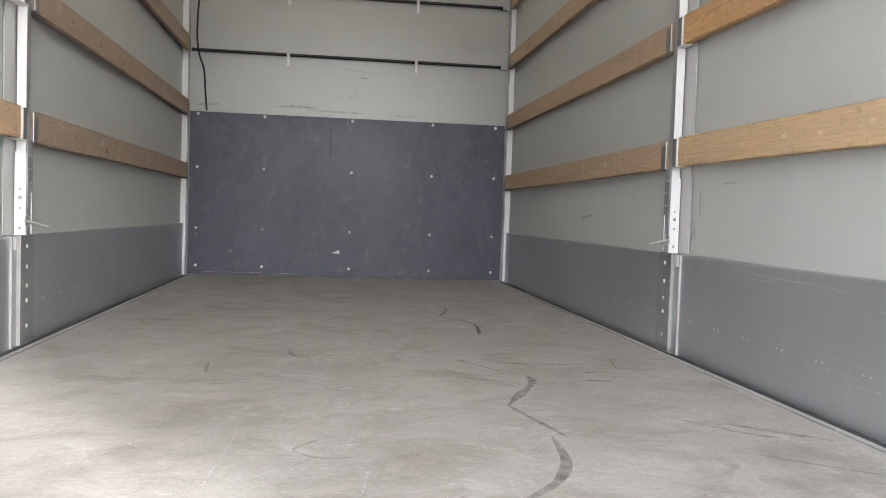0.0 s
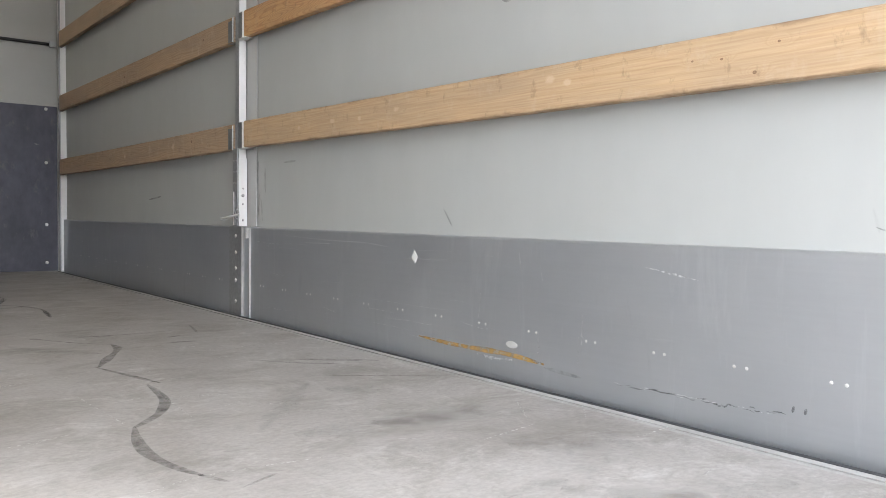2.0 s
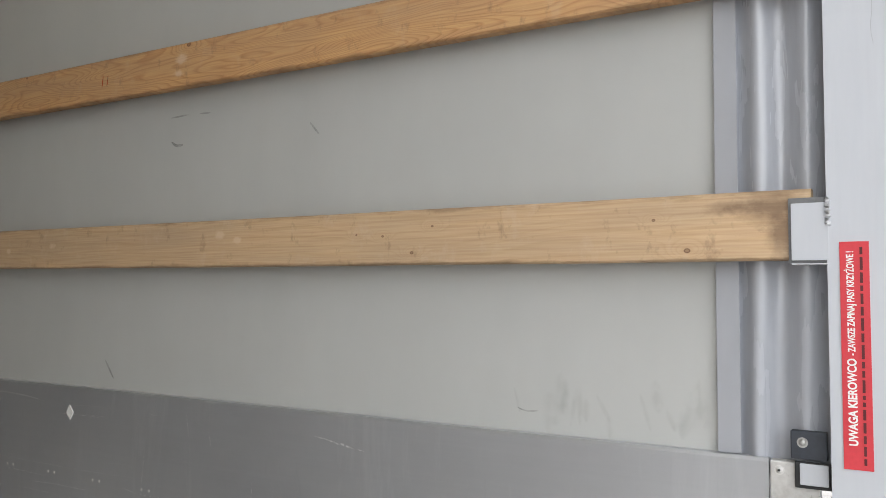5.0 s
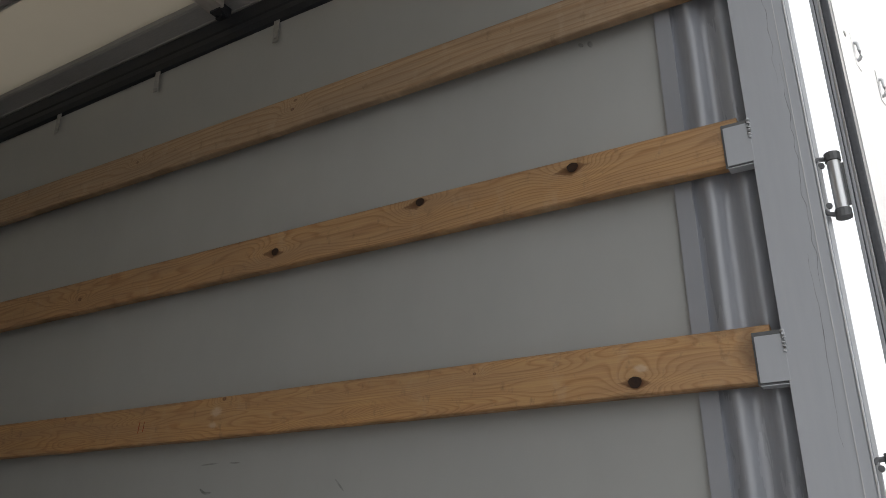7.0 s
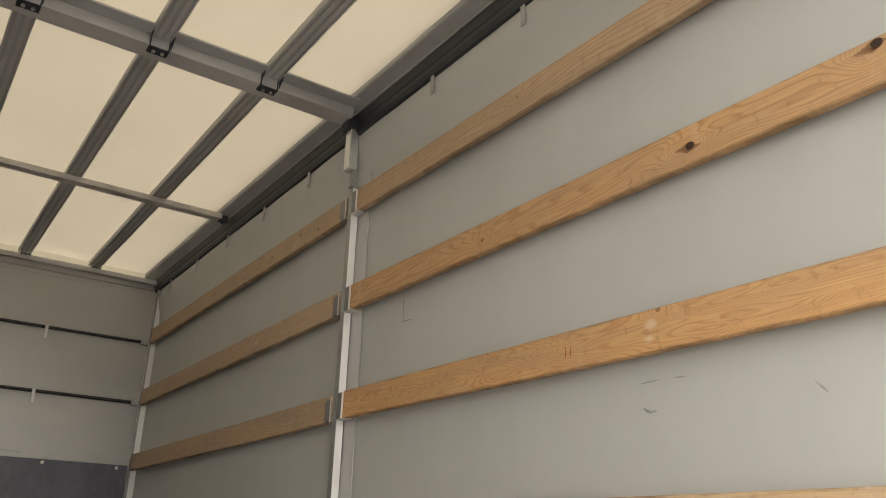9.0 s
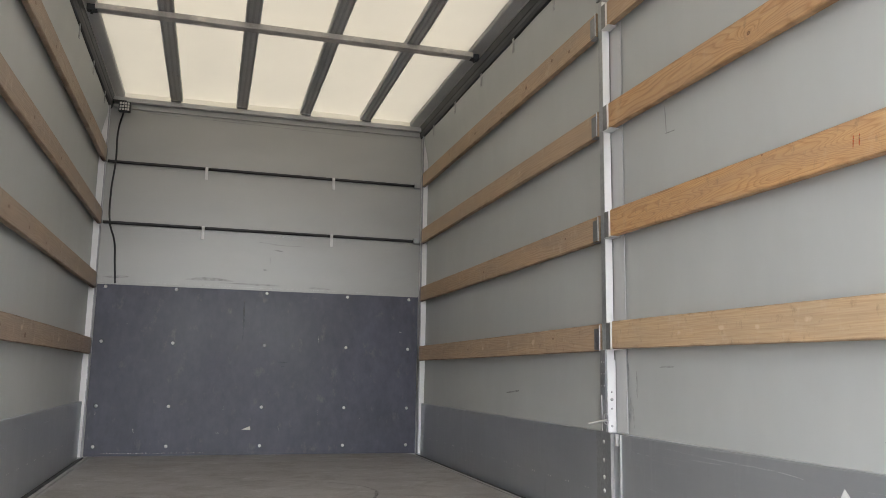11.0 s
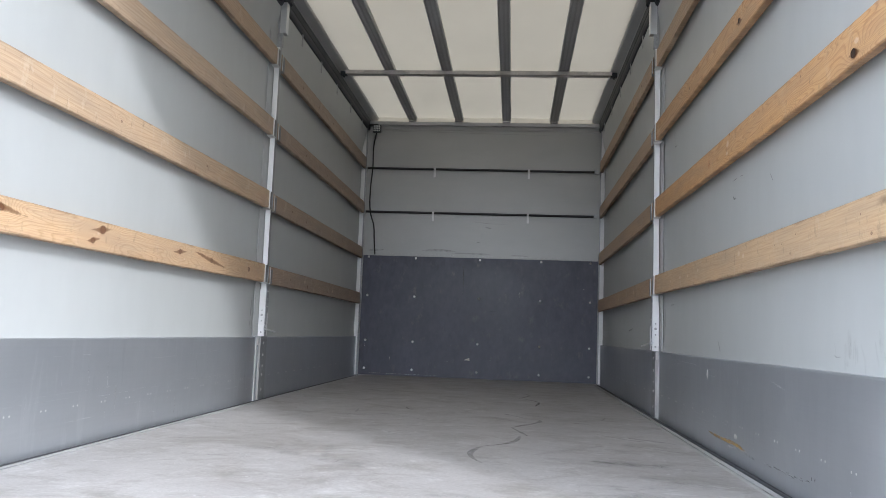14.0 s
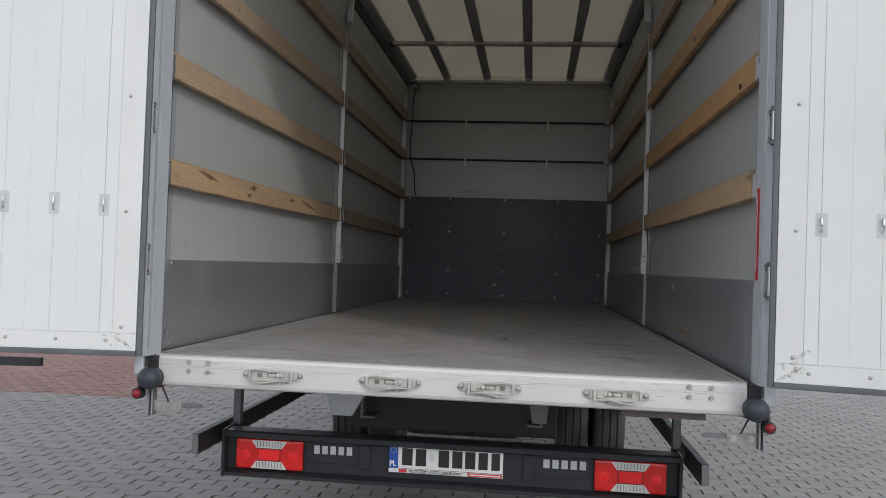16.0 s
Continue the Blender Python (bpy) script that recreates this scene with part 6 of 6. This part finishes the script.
part("seal_mark", box(B(), -0.075, -0.052, BY - 0.0152, BY - 0.0146, -0.478, -0.446), CATCH_PAD, plate)
part("strip", box(B(), -0.258, 0.258, BY - 0.0143, BY - 0.0122, -0.536, -0.518, 0.0005), PLATE_WHITE, plate, "dealer's strip")
part("strip_red", box(B(), 0.100, 0.256, BY - 0.0150, BY - 0.0144, -0.5345, -0.5195), STICKER_RED, plate)
part("strip_bar", box(B(), 0.110, 0.246, BY - 0.0154, BY - 0.0151, -0.5295, -0.5245), INK_WHITE, plate)
part("strip_badge", box(B(), -0.212, -0.175, BY - 0.0150, BY - 0.0144, -0.5345, -0.5195), STICKER_RED, plate)
part("strip_bar", box(B(), -0.250, -0.218, BY - 0.0150, BY - 0.0144, -0.5295, -0.5245), CATCH_PAD, plate)
lettering("strip_words", "PRZYCZEPY-AUTO ZABUDOWY", 0.0185, face(-0.166, -0.5335), INK_BLACK, plate, "black words on the strip", 0.90)

# ---- running gear ----
chassis = thing("chassis", "dark steel chassis rails under the load box", "chassis", (0, 3.2, -0.3))
for s in (-1, 1):
    bm = B()
    prism(bm, [(s * 0.43, -0.15), (s * 0.43, -0.33), (s * 0.36, -0.33), (s * 0.36, -0.32), (s * 0.42, -0.32), (s * 0.42, -0.16), (s * 0.36, -0.16), (s * 0.36, -0.15)], "y", 0.62, 6.4)
    part("side_member", bm, CHASSIS, chassis)
    bm = B()
    taper = [(-0.525, -0.137), (-0.33, -0.137), (-0.40, -0.262), (-0.49, -0.262)] if s < 0 else [(0.45, -0.137), (0.36, -0.137), (0.38, -0.25), (0.44, -0.25)]
    prism(bm, taper, "y", 0.30, 0.36)
    part("tapered_bracket", bm, GALV if s < 0 else CHASSIS, chassis, "tapered grey bracket")
for y in (0.2, 0.9, 1.6, 2.3, 3.2, 4.1, 5.0, 5.9):
    part("cross_member", box(B(), -1.15, 1.15, y - 0.03, y + 0.03, -0.135, -0.061, 0.004), CHASSIS, chassis)
part("tow_beam", box(B(), -0.50, 0.50, 0.72, 0.80, -0.40, -0.20, 0.01), BLACK_STEEL, chassis, "black cross beam")
part("tank", box(B(), -0.30, 0.32, 1.2, 2.0, -0.52, -0.16, 0.04), BLACK_STEEL, chassis, "black underfloor tank")
bm = B()
rod(bm, (-0.98, 2.85, -0.65), (0.98, 2.85, -0.65), 0.055, 14)
bmesh.ops.create_uvsphere(bm, u_segments=18, v_segments=10, radius=0.17, matrix=Matrix.Translation((0, 2.85, -0.65)))
part("axle", bm, BLACK_STEEL, chassis, "rear axle", True)
part("step_bar", box(B(), 0.72, 1.04, 0.05, 0.12, -0.155, -0.128, 0.003), surface("rusty_bar", (0.12, 0.10, 0.09), 0.7, 0.1, 0.3), chassis, "rusty flat bar")


def wheel(x, y, z):
    ob = thing("wheel", "black truck wheel with grooved tyre", "wheel", (x, y, GROUND_Z), "twin rear wheels")
    bm = B()
    prof = [(-0.085, 0.225), (-0.105, 0.25), (-0.110, 0.30), (-0.104, 0.345), (-0.092, 0.362), (-0.062, 0.367), (-0.058, 0.358), (-0.048, 0.358), (-0.044, 0.369), (-0.012, 0.370), (-0.008, 0.360), (0.002, 0.360),
            (0.006, 0.370), (0.036, 0.369), (0.040, 0.358), (0.050, 0.358), (0.054, 0.367), (0.092, 0.362), (0.104, 0.345), (0.110, 0.30), (0.105, 0.25), (0.085, 0.225)]
    n, rings = 56, []
    for k in range(n):
        a = k * math.tau / n
        rings.append([bm.verts.new((x + u, y + r * math.cos(a), z + r * math.sin(a))) for u, r in prof])
    for k in range(n):
        p, q = rings[k], rings[(k + 1) % n]
        for j in range(len(prof) - 1):
            bm.faces.new((p[j], p[j + 1], q[j + 1], q[j]))
    part("tyre", bm, TYRE, ob, "grooved black tyre", True)
    bm = B()
    rod(bm, (x - 0.08, y, z), (x + 0.08, y, z), 0.228, 32)
    part("rim", bm, CHASSIS, ob)


TYRE = surface("tyre_rubber", (0.05, 0.05, 0.05), 0.75, 0, 0.3, (1, 1, 1), (1, 1, 1), 5, 120, 0.2, (0.09, 0.085, 0.08), 0.64)
for x in (-0.925, -0.672, 0.672, 0.925):
    wheel(x, 2.85, GROUND_Z + 0.371)

for s in (-1, 1):
    g = thing("side_guard", "black aluminium side guard rail on posts", "guard rail", (s * 1.09, 1.4, -0.42), "side guards")
    bm = B()
    prism(bm, [(s * 1.075, -0.372), (s * 1.075, -0.410), (s * 1.078, -0.413), (s * 1.075, -0.416), (s * 1.075, -0.460), (s * 1.105, -0.460), (s * 1.105, -0.416), (s * 1.102, -0.413), (s * 1.105, -0.410), (s * 1.105, -0.372)], "y", 0.27, 2.4)
    part("rail", bm, BLACK_STEEL, g)
    part("rail_end", box(B(), *sorted((s * 1.077, s * 1.103)), 0.2665, 0.2695, -0.458, -0.374, 0.001), CHASSIS, g, "grey end cap")
    for y in (0.62, 1.9):
        part("guard_post", box(B(), *sorted((s * 1.02, s * 1.055)), y, y + 0.045, -0.45, -0.1355, 0.003), CHASSIS, g, "grey upright")
        part("guard_arm", box(B(), *sorted((s * 1.02, s * 1.0745)), y, y + 0.045, -0.45, -0.39, 0.002), CHASSIS, g)
    flap = thing("mudguard", "black plastic mudguard over the twin wheels", "mudguard", (s * 0.8, 2.85, -0.2), "mudguards")
    bm = B()
    arc = [(2.85 + 0.46 * math.cos(radians(a)), GROUND_Z + 0.371 + 0.46 * math.sin(radians(a))) for a in range(25, 156, 10)]
    arc += [(2.85 + 0.45 * math.cos(radians(a)), GROUND_Z + 0.371 + 0.45 * math.sin(radians(a))) for a in range(155, 24, -10)]
    prism(bm, [(y, z) for y, z in arc], "x", *sorted((s * 0.53, s * 1.06)))
    part("arch", bm, BLACK_PLASTIC, flap)

# ---- work lamp and its cable in the front corner ----
lamp = thing("work_lamp", "square LED work lamp in the front roof corner", "lamp", (-1.115, 6.44, 2.575))
part("housing", box(B(), -1.152, -1.068, 6.42, 6.465, 2.522, 2.602, 0.006), BLACK_PLASTIC, lamp, "black housing")
for i in range(4):
    for k in range(3):
        part("led", box(B(), -1.145 + 0.0185 * i, -1.131 + 0.0185 * i, 6.4165, 6.4195, 2.530 + 0.0225 * k, 2.547 + 0.0225 * k, 0.001), LENS_CLEAR, lamp)
part("lamp_bracket", box(B(), -1.20, -1.105, 6.4655, 6.50, 2.60, 2.622, 0.002), BLACK_STEEL, lamp)
cable = new("cable", bpy.data.curves.new("cable", "CURVE"))
cable.data.dimensions, cable.data.bevel_depth, cable.data.bevel_resolution = "3D", 0.007, 2
sp = cable.data.splines.new("BEZIER")
way = [(-1.115, 6.46, 2.54), (-1.150, 6.51, 2.40), (-1.152, 6.52, 2.16), (-1.168, 6.52, 1.92), (-1.158, 6.52, 1.69), (-1.118, 6.53, 1.55), (-1.105, 6.53, 1.40), (-1.092, 6.535, 1.245)]
sp.bezier_points.add(len(way) - 1)
for bp, q in zip(sp.bezier_points, way):
    bp.co, bp.handle_left_type, bp.handle_right_type = q, "AUTO", "AUTO"
cable.data.materials.append(RUBBER)
tagged(cable, "black cable hanging down the front wall", "cable")

# ---- warning sticker on the offside rear post ----
sticker = thing("warning_sticker", "narrow red warning sticker on the grey rear post", "sticker", (1.2075, 0.03, 0.57))
part("sheet", box(B(), 1.2066, 1.2078, 0.0095, 0.0505, 0.392, 0.742), STICKER_RED, sticker, "red sheet")
upward = lambda y, z: Matrix(((0, 0, -1, 1.2062), (0, 1, 0, y), (1, 0, 0, z), (0, 0, 0, 1)))
lettering("warning_line", "UWAGA KIEROWCO", 0.0175, upward(0.0305, 0.428), INK_WHITE, sticker, "white words", 0.80)
lettering("warning_line", "- ZAWSZE ZAPINAJ PASY KRZYŻOWE !", 0.0140, upward(0.0315, 0.566), INK_WHITE, sticker, "white words", 0.66)
r = random.Random(3)
z = 0.40
while z < 0.725:
    l = r.uniform(0.006, 0.022)
    part("small_print_bar", box(B(), 1.2061, 1.2065, 0.0185, 0.0225, z, min(z + l, 0.733)), INK_DARK_RED, sticker)
    z += l + 0.004

# ---- ground ----
bm = B()
bmesh.ops.create_grid(bm, x_segments=2, y_segments=2, size=600, matrix=Matrix.Translation((0, 0, GROUND_Z - 0.006)))
ground = tagged(new("ground", mesh_of("ground", bm, GROUND)), "sandy joints below the paved yard", "ground", kind="structure")
pavement = thing("pavement", "grey interlocking concrete block paving with a red strip", "pavement", (0, 0, GROUND_Z), kind="structure")
PL, PR = 0.20, 0.105                                   # block length along x, row pitch along y
outline = [(-0.0935, -0.0495), (0.0935, -0.0495), (0.0955, 0.0), (0.0935, 0.0495), (-0.0935, 0.0495), (-0.0915, 0.0)]


def block_verts(x, y, lift):
    low = [(x + u * 1.012, y + v * 1.03, GROUND_Z - 0.005) for u, v in outline]
    top = [(x + u * 0.985, y + v * 0.985, GROUND_Z + lift) for u, v in outline]
    return low + top


FACES = [tuple(range(6, 12))] + [(k, (k + 1) % 6, 6 + (k + 1) % 6, 6 + k) for k in range(6)]


def block_mesh(name, material):
    me = bpy.data.meshes.new(name)
    me.from_pydata([(a, b, c - GROUND_Z) for a, b, c in block_verts(0, 0, 0.0)], [], FACES)
    me.materials.append(material)
    return me


grey_block, red_block = block_mesh("block", CONCRETE), block_mesh("block_red", CONCRETE_RED)
r = random.Random(11)
rest = {False: ([], []), True: ([], [])}
singles = 0
for k in range(-50, 118):
    for i in range(-46, 42):
        x, y = i * PL + (PL / 2 if k % 2 else 0) + 0.01, k * PR
        red = x < -3.5 and 4.42 < y < 9.0
        lift = r.gauss(0, 0.0012)
        near = (1.4 < x < 3.2 and 1.45 < y < 3.2) or (-3.2 < x < -1.7 and 0.8 < y < 2.4)
        if near and singles < 300:
            ob = new("block", red_block if red else grey_block)
            ob.location, ob.parent = (x, y, lift), pavement
            singles += 1
            continue
        vs, fs = rest[red]
        n = len(vs)
        vs.extend(block_verts(x, y, lift))
        fs.extend(tuple(n + q for q in f) for f in FACES)
for red, (vs, fs) in rest.items():
    me = bpy.data.meshes.new("block_field")
    me.from_pydata(vs, [], fs)
    me.materials.append(CONCRETE_RED if red else CONCRETE)
    ob = new("block_field", me)
    ob.parent, ob.matrix_parent_inverse = pavement, pavement.matrix_world.inverted()
    tagged(ob, "red paving blocks" if red else "grey paving blocks", kind="stuff")
